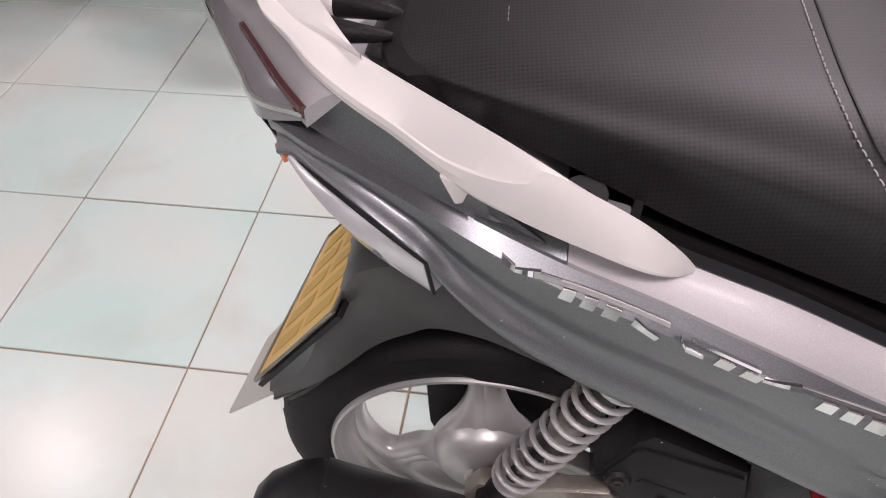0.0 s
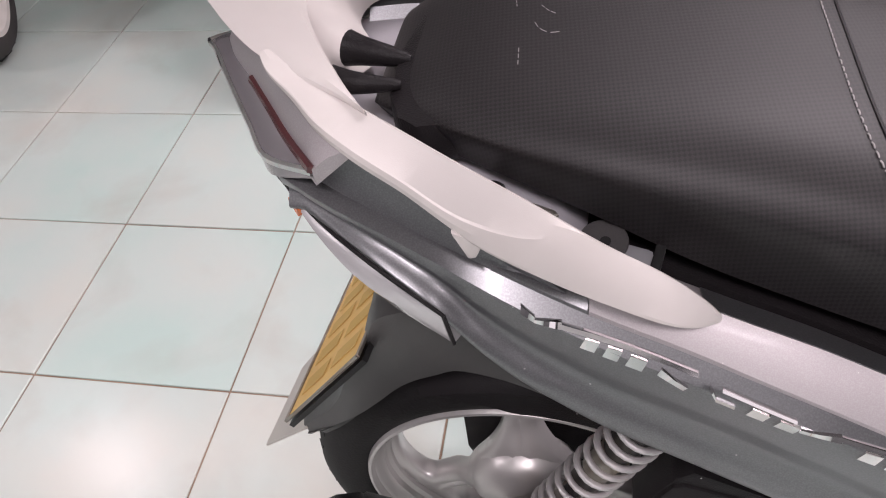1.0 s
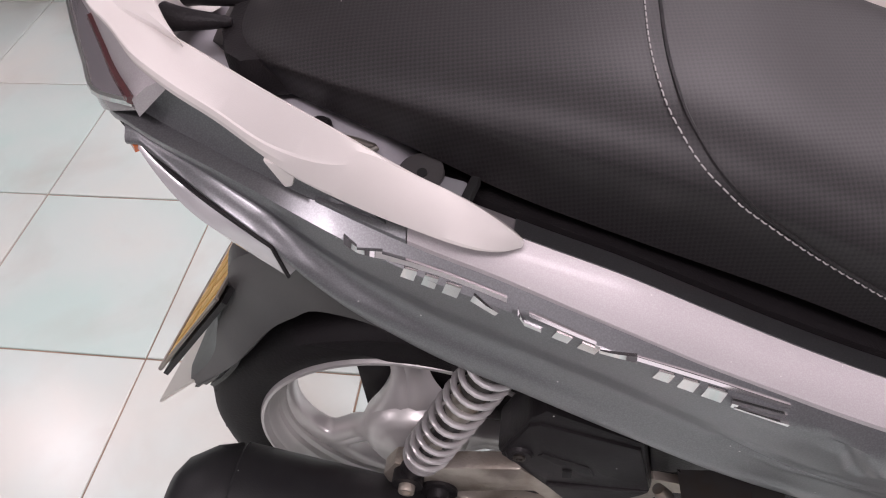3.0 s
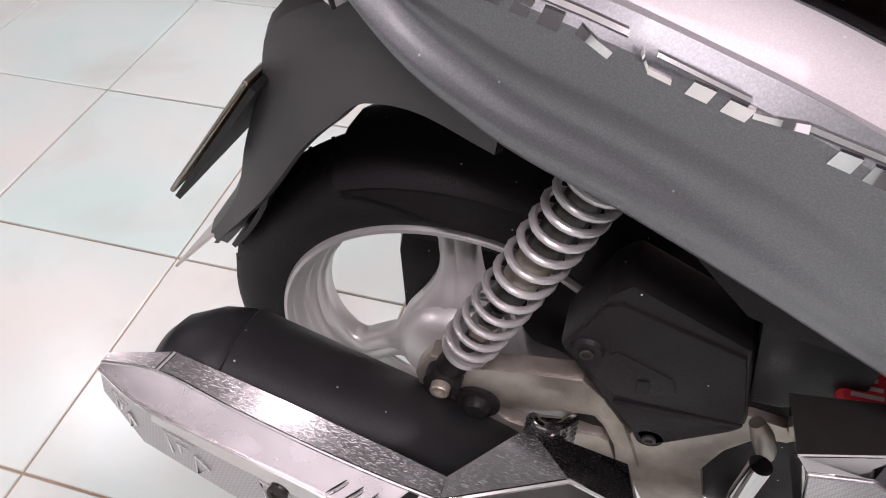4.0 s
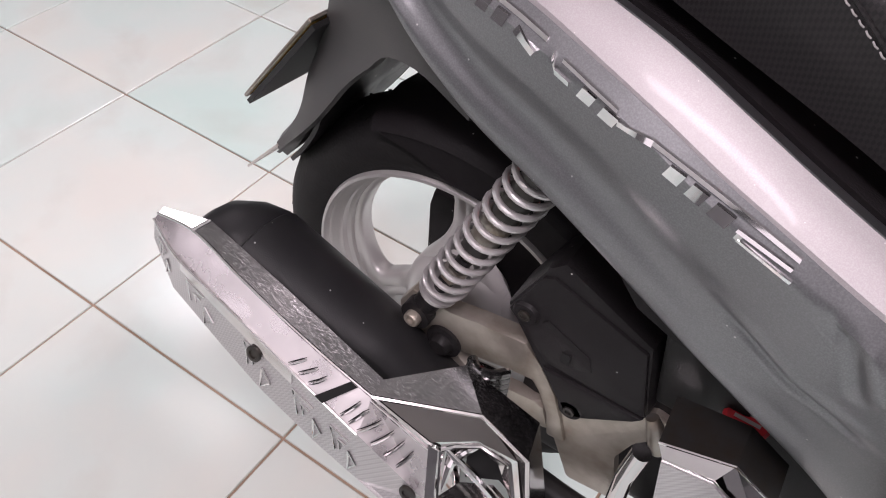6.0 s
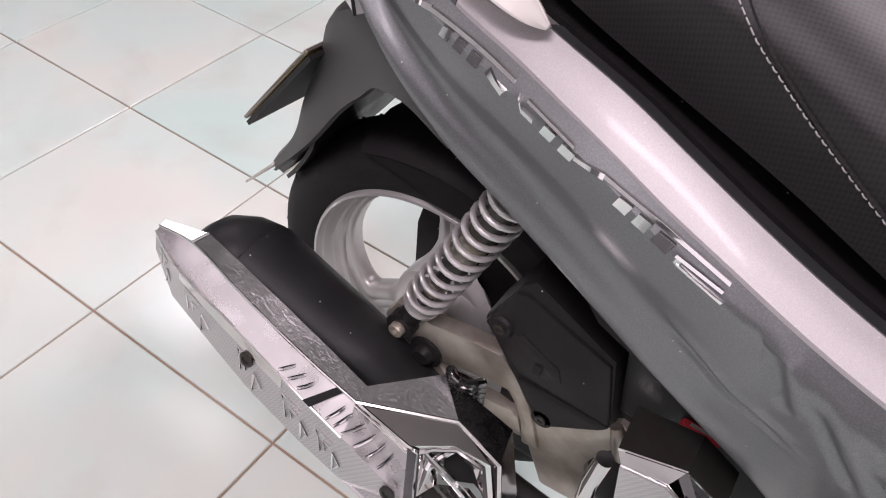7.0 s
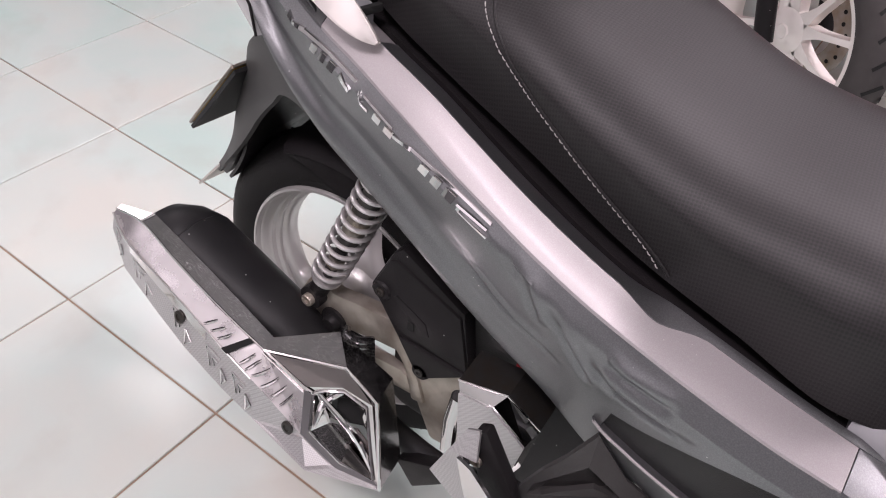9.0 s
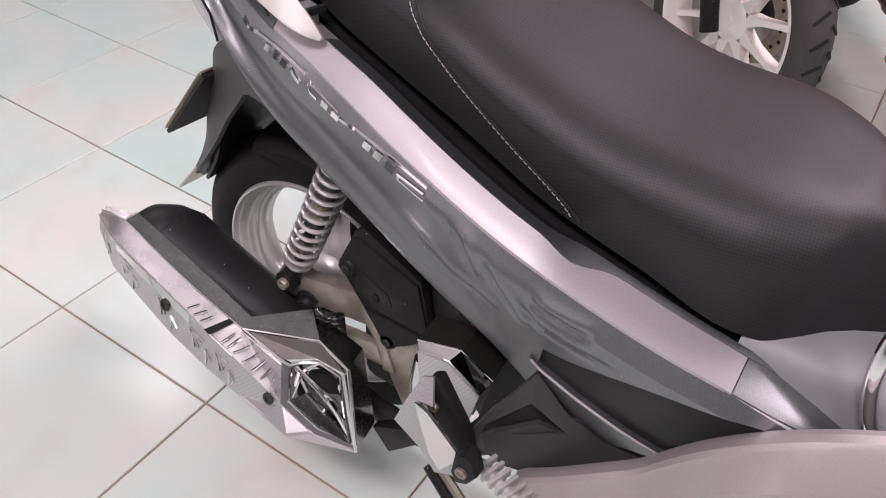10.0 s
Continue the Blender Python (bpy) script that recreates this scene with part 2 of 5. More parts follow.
for dust_on, dust_scale in ((PAINT, 55), (SILVER, 95), (MUFF, 45), (BLACK, 50)):
    dusty(dust_on, (0.7, 0.68, 0.66), dust_scale, 0.05, 0.7)
TILE = tile_material()
weave(SEATM, 0.002, 0.9, (0.0163, 0.014, 0.0149), (0.0068, 0.0058, 0.0063), 38, True)
GROUT = material("brown_stained_grout", (0.36, 0.26, 0.19), 0.85, 0.0, spot=(0.16, 0.09, 0.05), spot_scale=5, spot_amount=0.9)
AMBER = material("amber_lens", (0.5, 0.14, 0.05), 0.15, coat=0.6)
SMOKE = material("smoked_lens", (0.15, 0.14, 0.147), 0.2, 0.0, coat=0.8)
BARM = material("faded_plate_ink", (0.6, 0.39, 0.11), 0.6)
GREY = material("smooth_grey_plastic", (0.21, 0.21, 0.22), 0.55, 0.1, spot=(0.19, 0.195, 0.2), spot_scale=10, spot_amount=0.5)
ALLOY2 = material("white_painted_alloy", (0.78, 0.73, 0.70), 0.35, 0.1, spot=(0.6, 0.56, 0.52), spot_scale=15, spot_amount=0.4)
# near-black for solids that stand for the shade in holes, slots and grooves
SHADEBLACK = material("hollow_shade_black", (0.005, 0.005, 0.005), 0.9)
REDPAINT = material("red_paint", (0.4, 0.015, 0.02), 0.25, coat=0.7)
CARBON = weave(material("silver_carbon_print", (0.5, 0.5, 0.5), 0.3, 0.5), 0.0017, 0.12, (0.5, 0.49, 0.49), (0.38, 0.37, 0.37))
SATIN = material("hazy_chrome", (0.74, 0.695, 0.7), 0.3, 0.85, spot=(0.62, 0.585, 0.59), spot_scale=9, spot_amount=0.5, rough_vary=0.12)
# scratched chrome, its base also darkened for the black muffler it mirrors
SCUFF = scratched(material("scuffed_darkened_chrome", (0.22, 0.213, 0.213), 0.12, 1.0), 0.1, 0.5)
FENDERM = material("grey_fender_plastic", (0.04, 0.038, 0.038), 0.42, 0.0, spot=(0.055, 0.052, 0.05), spot_scale=12, spot_amount=0.6, bump=0.2, bump_scale=800, spec=0.4)
FAIRING = material("worn_grey_plastic", (0.035, 0.033, 0.033), 0.45, 0.0, spot=(0.05, 0.047, 0.045), spot_scale=12, spot_amount=0.6, bump=0.2, bump_scale=800, spec=0.35)
SKIRT = material("beige_silver_paint", (0.36, 0.325, 0.32), 0.45, 0.4, coat=0.3, spot=(0.43, 0.395, 0.39), spot_scale=900, spot_amount=0.6)
# chrome whose colour is darkened to imitate the dark things it mirrors
DARKCHROME = material("reflection_dark_chrome", (0.26, 0.235, 0.23), 0.05, 1.0, rough_vary=0.03)
DARKSTEEL = material("blackened_steel", (0.062, 0.059, 0.057), 0.38, 0.8, spot=(0.06, 0.045, 0.03), spot_scale=60, spot_amount=0.6)
LILAC = material("smooth_silver_cover_paint", (0.45, 0.435, 0.465), 0.42, 0.35, coat=0.15, spot=(0.5, 0.485, 0.51), spot_scale=1100, spot_amount=0.7)
PALE = material("pale_translucent_flap", (0.55, 0.52, 0.47), 0.4, 0.0, clear=0.15)


# ---- building helpers ----
def part(name, bm, mat, parent=None, label="", sharp=35):
    me = bpy.data.meshes.new(name)
    bmesh.ops.recalc_face_normals(bm, faces=bm.faces[:])
    bm.to_mesh(me)
    bm.free()
    me.materials.append(mat)
    me.polygons.foreach_set("use_smooth", [True] * len(me.polygons))
    me.set_sharp_from_angle(angle=radians(sharp))
    ob = new(name, me)
    if parent:
        ob.parent = parent
        ob.matrix_parent_inverse = parent.matrix_world.inverted()
    if label:
        ob["label"] = label
    return ob


def thing(name, x, y, z, label, category, group="", kind=""):
    ob = new(name)
    ob.location = (x, y, z)
    bpy.context.view_layer.update()
    return tagged(ob, label, category, group, kind)


def smooth(xs, ys):
    """A smooth function through points."""
    xs, ys = np.array(xs, float), np.array(ys, float)
    d = np.gradient(ys, xs)

    def at(x):
        i = int(np.clip(np.searchsorted(xs, x) - 1, 0, len(xs) - 2))
        w = xs[i + 1] - xs[i]
        t = min(max((x - xs[i]) / w, 0.0), 1.0)
        return float((1 + 2 * t) * (1 - t) ** 2 * ys[i] + t * (1 - t) ** 2 * w * d[i] + t * t * (3 - 2 * t) * ys[i + 1] + t * t * (t - 1) * w * d[i + 1])
    return at


def path(points, n):
    """n places along a smooth curve through points."""
    pts = np.array(points, float)
    s = np.r_[0, np.cumsum(np.linalg.norm(np.diff(pts, axis=0), axis=1))]
    fs = [smooth(s, pts[:, k]) for k in range(pts.shape[1])]
    return [tuple(f(v) for f in fs) for v in np.linspace(0, s[-1], n)]


def loft(rings, closed=True, caps=True, bm=None):
    bm = bm or bmesh.new()
    rows = [[bm.verts.new(p) for p in ring] for ring in rings]
    n = len(rows[0])
    for a, b in zip(rows, rows[1:]):
        for k in range(n if closed else n - 1):
            quad = [a[k], a[(k + 1) % n], b[(k + 1) % n], b[k]]
            if len({tuple(v.co) for v in quad}) >= 3:
                bm.faces.new(quad)
    if caps and closed:
        bm.faces.new(rows[0][::-1])
        bm.faces.new(rows[-1])
    return bm


def tube(points, radius, sides=12, bm=None, caps=True):
    """A round bar along points; radius a number or one for each point."""
    pts = [Vector(p) for p in points]
    radii = radius if isinstance(radius, (list, tuple)) else [radius] * len(pts)
    up = Vector((0.31, 0.17, 0.93)).normalized()
    rings = []
    for k, p in enumerate(pts):
        d = (pts[min(k + 1, len(pts) - 1)] - pts[max(k - 1, 0)]).normalized()
        a = (up - d * up.dot(d)).normalized()
        b = d.cross(a)
        rings.append([p + radii[k] * (math.cos(t) * a + math.sin(t) * b) for t in np.linspace(0, 2 * math.pi, sides, endpoint=False)])
    return loft(rings, True, caps, bm)


def slab(poly, axis, at, thick, bevel=0.003, bm=None):
    """A plate from a polygon in the plane across axis, from at to at + thick, with rounded edges."""
    own = bmesh.new()

    def place(p, v):
        q = list(p)
        q.insert(axis, v)
        return q
    a = [own.verts.new(place(p, at)) for p in poly]
    b = [own.verts.new(place(p, at + thick)) for p in poly]
    own.faces.new(a)
    own.faces.new(b[::-1])
    n = len(poly)
    for k in range(n):
        own.faces.new([a[k], b[k], b[(k + 1) % n], a[(k + 1) % n]])
    bmesh.ops.recalc_face_normals(own, faces=own.faces[:])
    if bevel:
        bmesh.ops.bevel(own, geom=own.edges[:], offset=bevel, segments=2, affect="EDGES", profile=0.6, clamp_overlap=True)
    return merge(bm, own)


def merge(bm, own):
    if bm is None:
        return own
    me = bpy.data.meshes.new("tmp")
    own.to_mesh(me)
    bm.from_mesh(me)
    own.free()
    bpy.data.meshes.remove(me)
    return bm


def shell(outer, bm=None, thick=0.004):
    """A faceted plate from quads of places, given thickness."""
    own = bmesh.new()
    seen = {}
    for face in outer:
        vs = []
        for p in face:
            key = tuple(round(v, 4) for v in p)
            if key not in seen:
                seen[key] = own.verts.new(p)
            vs.append(seen[key])
        own.faces.new(vs)
    bmesh.ops.recalc_face_normals(own, faces=own.faces[:])
    bmesh.ops.solidify(own, geom=own.faces[:], thickness=thick)
    return merge(bm, own)


def box(cx, cy, cz, sx, sy, sz, bevel=0.003, turn=None, bm=None, segments=2):
    own = bmesh.new()
    bmesh.ops.create_cube(own, size=1.0, matrix=Matrix.Diagonal((sx, sy, sz, 1)))
    if bevel:
        bmesh.ops.bevel(own, geom=own.edges[:], offset=bevel, segments=segments, affect="EDGES", profile=0.6, clamp_overlap=True)
    own.transform(Matrix.Translation((cx, cy, cz)) @ (turn or Matrix.Identity(4)))
    return merge(bm, own)


def lathe(profile, sides=48, bm=None, m=None, closed=False):
    """Turned about the y axis: profile of (radius, y)."""
    rings = []
    prof = profile + [profile[0]] if closed else profile
    for r, y in prof:
        rings.append([(r * math.cos(t), y, r * math.sin(t)) for t in np.linspace(0, 2 * math.pi, sides, endpoint=False)])
    own = loft(rings, True, not closed)
    if m:
        own.transform(m)
    return merge(bm, own)


def bolt(x, y, z, r, depth, bm=None, axis_turn=None):
    """A socket-head bolt whose head faces -y."""
    prof = [(0.0005, 0.0), (r, 0.0), (r, -depth * 0.8), (r * 0.9, -depth), (r * 0.55, -depth), (r * 0.5, -depth * 0.5), (0.0005, -depth * 0.5)]
    return lathe(prof, 18, bm, Matrix.Translation((x, y, z)) @ (axis_turn or Matrix.Identity(4)))


# ---- the room ----
S_TILE, TILE_TURN, TILE_X, TILE_Y = 0.405, 0.0, 0.245, 0.255
ROOM = (-6.5, 6.5, -3.8, 6.5, 3.0)


def build_room():
    x0, x1, y0, y1, h = ROOM
    bm = bmesh.new()
    box((x0 + x1) / 2, (y0 + y1) / 2, -0.054, x1 - x0 + 0.4, y1 - y0 + 0.4, 0.1, 0, bm=bm)
    floor = tagged(part("floor", bm, GROUT), "pale green glazed floor tiles with brown grout lines", "floor", kind="structure")
    for name, cx, cy, sx, sy in (("wall_north", (x0 + x1) / 2, y1 + 0.1, x1 - x0 + 0.4, 0.2), 
                                 ("wall_west", x0 - 0.1, (y0 + y1) / 2, 0.2, y1 - y0), ("wall_east", x1 + 0.1, (y0 + y1) / 2, 0.2, y1 - y0)):
        tagged(part(name, box(cx, cy, h / 2, sx, sy, h, 0), WALLM), "plain grey painted showroom wall", "wall", kind="structure")
    # this opening and its window are unseen, added to let the fill lamp in
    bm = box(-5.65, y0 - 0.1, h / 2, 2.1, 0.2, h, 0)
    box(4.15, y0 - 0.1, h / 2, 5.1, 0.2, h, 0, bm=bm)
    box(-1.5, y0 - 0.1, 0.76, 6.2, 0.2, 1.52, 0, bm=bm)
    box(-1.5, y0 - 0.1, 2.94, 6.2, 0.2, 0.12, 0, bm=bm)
    tagged(part("wall_south", bm, WALLM), "grey painted showroom wall with an opening added for a fill lamp", "wall", kind="structure")
    front = tagged(part("window_1", box(-1.5, y0 - 0.06, 1.535, 6.2, 0.14, 0.03, 0.004), ALLOY), "unseen high window with slim metal posts, added for a fill lamp", "window", kind="structure")
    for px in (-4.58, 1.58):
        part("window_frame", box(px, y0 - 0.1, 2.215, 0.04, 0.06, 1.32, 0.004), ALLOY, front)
    tagged(part("ceiling", box((x0 + x1) / 2, (y0 + y1) / 2, h + 0.05, x1 - x0 + 0.4, y1 - y0 + 0.4, 0.1, 0), CEIL), "plain white ceiling", "ceiling", kind="structure")
    return floor


def tile_mesh(size):
    bm = bmesh.new()
    bmesh.ops.create_cube(bm, size=1.0, matrix=Matrix.Translation((0, 0, -0.004)) @ Matrix.Diagonal((size, size, 0.008, 1)))
    top = [e for e in bm.edges if all(v.co.z > -0.001 for v in e.verts)]
    bmesh.ops.bevel(bm, geom=top, offset=0.0012, segments=1, affect="EDGES")
    me = bpy.data.meshes.new("tile")
    bm.to_mesh(me)
    bm.free()
    me.materials.append(TILE)
    return me


def lay_tiles(floor):
    """Tiles near the scooter are pieces of their own; the rest is one mesh."""
    me = tile_mesh(S_TILE - 0.0042)
    turn = Matrix.Rotation(radians(TILE_TURN), 4, "Z")
    rest = bmesh.new()
    x0, x1, y0, y1, _ = ROOM
    for i in range(-22, 23):
        for j in range(-22, 23):
            c = turn @ Vector((TILE_X + (i + 0.5) * S_TILE, TILE_Y + (j + 0.5) * S_TILE, 0))
            if not (x0 - 0.1 < c.x < x1 + 0.1 and y0 - 0.1 < c.y < y1 + 0.1):
                continue
            lift = random.uniform(-0.0004, 0.0004)
            if -2.4 < c.x < 1.8 and -1.3 < c.y < 2.6:
                ob = new("tile", me)
                ob.parent = floor
                ob.matrix_local = Matrix.Translation((c.x, c.y, lift)) @ turn
            else:
                own = bmesh.new()
                own.from_mesh(me)
                own.transform(Matrix.Translation((c.x, c.y, lift)) @ turn)
                merge(rest, own)
    tagged(part("tile_field", rest, TILE, floor), kind="stuff")


FLOOR = build_room()

# ---- the scooter: shape tables, x along it to the front ----


def mid_y(x):
    return 0.058 - 0.12 * x


YL = smooth([-0.235, -0.22, -0.185, -0.15, -0.12, -0.06, 0, 0.06, 0.12, 0.2, 0.3, 0.4, 0.5, 0.6, 0.66, 0.74],
            [0.06, 0.03, -0.02, -0.05, -0.066, -0.084, -0.0995, -0.1165, -0.133, -0.1525, -0.1708, -0.183, -0.1886, -0.186, -0.178, -0.155])
SZ = smooth([-0.18, -0.12, -0.06, 0, 0.07, 0.14, 0.2, 0.25, 0.3, 0.35, 0.4, 0.46, 0.51, 0.565, 0.6, 0.66, 0.74],
            [0.84, 0.822, 0.798, 0.776, 0.757, 0.746, 0.735, 0.719, 0.705, 0.69, 0.677, 0.665, 0.655, 0.645, 0.639, 0.621, 0.588])
UZ = smooth([-0.05, 0.06, 0.14, 0.2, 0.25, 0.3, 0.35, 0.4, 0.45, 0.5, 0.55, 0.6, 0.66, 0.74],
            [0.815, 0.783, 0.766, 0.754, 0.738, 0.721, 0.705, 0.691, 0.680, 0.670, 0.659, 0.647, 0.628, 0.592])
BY = smooth([-0.13, -0.06, -0.036, -0.012, 0, 0.057, 0.146, 0.234, 0.323, 0.37, 0.44, 0.6, 0.75], [-0.047, -0.09, -0.099, -0.102, -0.103, -0.112, -0.131, -0.14, -0.139, -0.133, -0.13, -0.13, -0.12])
BZ = smooth([-0.13, -0.06, -0.036, -0.012, 0, 0.057, 0.146, 0.234, 0.323, 0.37, 0.44, 0.52, 0.6, 0.75], [0.788, 0.768, 0.751, 0.716, 0.701, 0.659, 0.63, 0.589, 0.534, 0.5, 0.452, 0.434, 0.44, 0.47])
VZ = smooth([0.43, 0.466, 0.509, 0.55, 0.595, 0.641, 0.69], [0.571, 0.577, 0.59, 0.602, 0.609, 0.611, 0.604])
EY = smooth([-0.09, -0.05, 0, 0.053, 0.126, 0.22, 0.3, 0.4, 0.5, 0.6, 0.63, 0.66, 0.70, 0.76], [-0.005, -0.028, -0.052, -0.07, -0.088, -0.107, -0.121, -0.133, -0.139, -0.137, -0.12, -0.085, -0.055, -0.03])
EZ = smooth([-0.09, 0, 0.053, 0.126, 0.2, 0.3, 0.4, 0.5, 0.6, 0.66, 0.74], [0.825, 0.816, 0.803, 0.777, 0.757, 0.731, 0.697, 0.674, 0.65, 0.64, 0.64])
TZ = smooth([-0.09, 0.0, 0.1, 0.2, 0.26, 0.34, 0.45, 0.6, 0.74], [0.852, 0.862, 0.862, 0.855, 0.845, 0.818, 0.787, 0.778, 0.77])

SCOOTER = thing("scooter", 0.6, 0.05, 0, "grey and silver motor scooter parked on a tiled showroom floor", "scooter")


def band_section(x):
    k = max(0, (x - 0.57) / 0.13)
    y, u, s = YL(x) + 0.008 * k ** 2, UZ(x), SZ(x)
    u -= 0.7 * (u - s) * ease((0.085 - x) / 0.05)
    w, flat = ease((x - 0.1) / 0.11), ease((x - 0.41) / 0.05)
    oy, oz = y + 0.0115 - 0.0028 * w, s + 0.001 - 0.0052 * w
    iy, iz = y + 0.059, u - 0.013 + 0.007 * flat
    cy, cz = y + 0.034, u - 0.001

    def level(py, pz):
        """A corner of the section, laid into one plane where the band is flat."""
        return (x, py, pz + (oz + (iz - oz) * (py - oy) / (iy - oy) + 0.0008 - pz) * flat)
    rim = level(cy - 0.002, cz - 0.0012)
    out = [(x, iy + 0.002, iz - 0.007), (x, iy, iz), level(cy + 0.004, cz - 0.0012), level(cy, cz), rim]
    out += [(x, oy + (rim[1] - oy) * v, oz + (rim[2] - oz) * v + (0.006 - 0.0045 * flat) * v * (1 - v)) for v in (0.75, 0.5, 0.25, 0.04)]
    return out + [(x, oy, oz - 0.002), (x, oy + 0.009, oz - 0.006), (x, y + 0.04, u - 0.022)]


def ease(v):
    v = min(max(v, 0), 1)
    return v * v * (3 - 2 * v)


# pressed creases of the side panel: places (x, z) along each, and its depth
CREASES = [([(0.314, 0.68), (0.344, 0.664), (0.355, 0.641), (0.363, 0.624)], 0.0034), ([(0.37, 0.656), (0.391, 0.628), (0.412, 0.603), (0.421, 0.591)], 0.0036),
           ([(0.42, 0.641), (0.445, 0.632), (0.476, 0.63), (0.501, 0.631)], 0.003), ([(0.412, 0.628), (0.438, 0.608), (0.467, 0.605), (0.524, 0.605)], 0.0034),
           ([(0.258, 0.633), (0.301, 0.613), (0.329, 0.597), (0.356, 0.593), (0.396, 0.585)], 0.003)]


def crease_depth(x, z):
    """A soft valley along each crease, with a low swell on its upper side; both fade out at the ends."""
    d = 0.0
    for line, deep in CREASES:
        near, along = 9.0, 0.0
        for k, ((x0, z0), (x1, z1)) in enumerate(zip(line, line[1:])):
            dx, dz = x1 - x0, z1 - z0
            t = min(max(((x - x0) * dx + (z - z0) * dz) / (dx * dx + dz * dz), 0), 1)
            gap = math.hypot(x - x0 - t * dx, z - z0 - t * dz)
            if gap < abs(near):
                near, along = math.copysign(gap, dx * (z - z0) - dz * (x - x0)), (k + t) / (len(line) - 1)
        if abs(near) < 0.03:
            fade = ease(along / 0.25) * ease((1 - along) / 0.25)
            d += 1.3 * fade * deep * (math.exp(-(near / 0.0048) ** 2) - 0.7 * math.exp(-((near - 0.011) / 0.006) ** 2))
    return d


RIDGE = smooth([0, 0.3, 0.42, 0.5, 0.57, 0.63, 0.7, 0.8, 0.9, 0.97, 1], [0, 0, 0.001, 0.003, 0.0042, 0.0036, 0.001, -0.0045, -0.0072, -0.005, 0])


def panel_y(x, f, yb, ridged=1.0):
    y = YL(x)
    top = y + 0.012 * max(0, 1 - f / 0.12)
    return top + (yb - top) * max(0, (f - 0.14) / 0.86) ** 1.3 + ridged * RIDGE(f)


def ridged(x):
    return min(1, max(0, (0.42 - x) / 0.15))


def skin_y(x, z):
    """The side panel's surface."""
    t, b = SZ(x) - 0.001, BZ(x)
    f = min(max((z - t) / (b - t), 0), 1)
    return panel_y(x, f, BY(x), ridged(x)) + crease_depth(x, z) * min(1, f * 6, (1 - f) * 8)


def panel_section(x, z1, z0=None, n=64, sink=0.0):
    z0 = SZ(x) - 0.001 - 0.0044 * ease((x - 0.1) / 0.11) if z0 is None else z0
    fs = (list(np.linspace(0, 0.12, 5)) + list(np.linspace(0.16, 1, n))) if n > 12 else list(np.linspace(0, 1, n))
    pts = [(x, skin_y(x, z0 + (z1 - z0) * f) + sink, z0 + (z1 - z0) * f) for f in fs]
    return pts + [(x, p[1] + 0.008, p[2]) for p in pts[::-1]]


def build_body():
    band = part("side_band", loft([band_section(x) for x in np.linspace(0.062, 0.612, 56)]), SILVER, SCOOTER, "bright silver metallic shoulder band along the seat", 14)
    # rear end gets dark grey paint for the shade under the rail
    part("band_start", loft([band_section(x) for x in np.linspace(0.0, 0.0612, 10)]), PAINT, band, "rear end of the band, painted darker grey for the shade under the rail", 14)
    # front end gets dark grey paint, since its facet turns from the light
    part("band_end", loft([band_section(x) for x in np.linspace(0.613, 0.705, 12)]), PAINT, band, "front end of the band, painted darker grey for its facet turned from the light", 14)
    rings = []
    for x in np.linspace(0.13, 0.7, 60):
        inner, outer = Vector(band_section(x)[1]), Vector(band_section(x)[3])
        up = Vector((0, 0, 0.0012))
        outer = inner.lerp(outer, 1 - 0.68 * ease((x - 0.44) / 0.05))
        rings.append([inner - up * 2, inner + up, inner.lerp(outer, 0.5) + up * 1.6, outer + up * 0.9, outer - up * 2])
    part("band_bevel", loft(rings), PAINT, band, "dark grey bevel between the band and the seat", 40)
    bm = loft([panel_section(x, BZ(x)) for x in np.linspace(-0.14, 0.424, 220)] + [panel_section(x, BZ(0.424) + (VZ(0.446) - BZ(0.424)) * k / 12) for k, x in enumerate(np.linspace(0.426, 0.446, 13))] + [panel_section(x, VZ(x)) for x in np.linspace(0.449, 0.69, 96)])
    part("side_panel", bm, PAINT, SCOOTER, "dark grey metallic side panel")
    t_z = smooth([0.42, 0.43, 0.467, 0.508, 0.547, 0.582, 0.6], [0.562, 0.545, 0.523, 0.508, 0.496, 0.487, 0.482])
    skirt_z = smooth([0.45, 0.476, 0.532, 0.565, 0.585, 0.612, 0.668, 0.731], [0.385, 0.409, 0.464, 0.495, 0.52, 0.552, 0.591, 0.61])
    part("lower_trim", loft([panel_section(x, t_z(x) + (BZ(x) - t_z(x)) * max(0.12, min(1, (0.605 - x) / 0.09)), t_z(x), 8, -0.003) for x in np.linspace(0.4305, 0.59, 24)]), PAINT, SCOOTER, "grey trim strip with a bright edge")
    part("trim_edge", tube([(x, skin_y(x, t_z(x)) - 0.0035, t_z(x)) for x in np.linspace(0.433, 0.588, 20)], 0.0016, 6), SILVER, SCOOTER)
    part("side_insert", loft([panel_section(x, min(max(t_z(min(x, 0.6)), skirt_z(x) - 0.012), VZ(x) - 0.004), VZ(x) - 0.0015, 8, 0.005) for x in np.linspace(0.436, 0.68, 30)]), DARK, SCOOTER, "black plastic side insert")
    # the dark inner body under the seat, and its left half
    rings = []
    for x in np.linspace(-0.1, 0.65, 24):
        yr = YL(x) + 0.045
        z0 = 0.66 if x < 0.1 else 0.66 - min((x - 0.1) * 0.9, 0.12)
        rings.append([(x, yr + 0.02, UZ(max(x, 0.0)) - 0.012), (x, yr, z0), (x, 2 * mid_y(x) - yr, z0), (x, 2 * mid_y(x) - yr - 0.02, UZ(max(x, 0)) - 0.012)])
    part("inner_body", loft(rings), BLACK, SCOOTER, "black inner body under the seat")
    rings = []
    for x in np.linspace(-0.13, 0.73, 30):
        yl = 2 * mid_y(x) - YL(x)
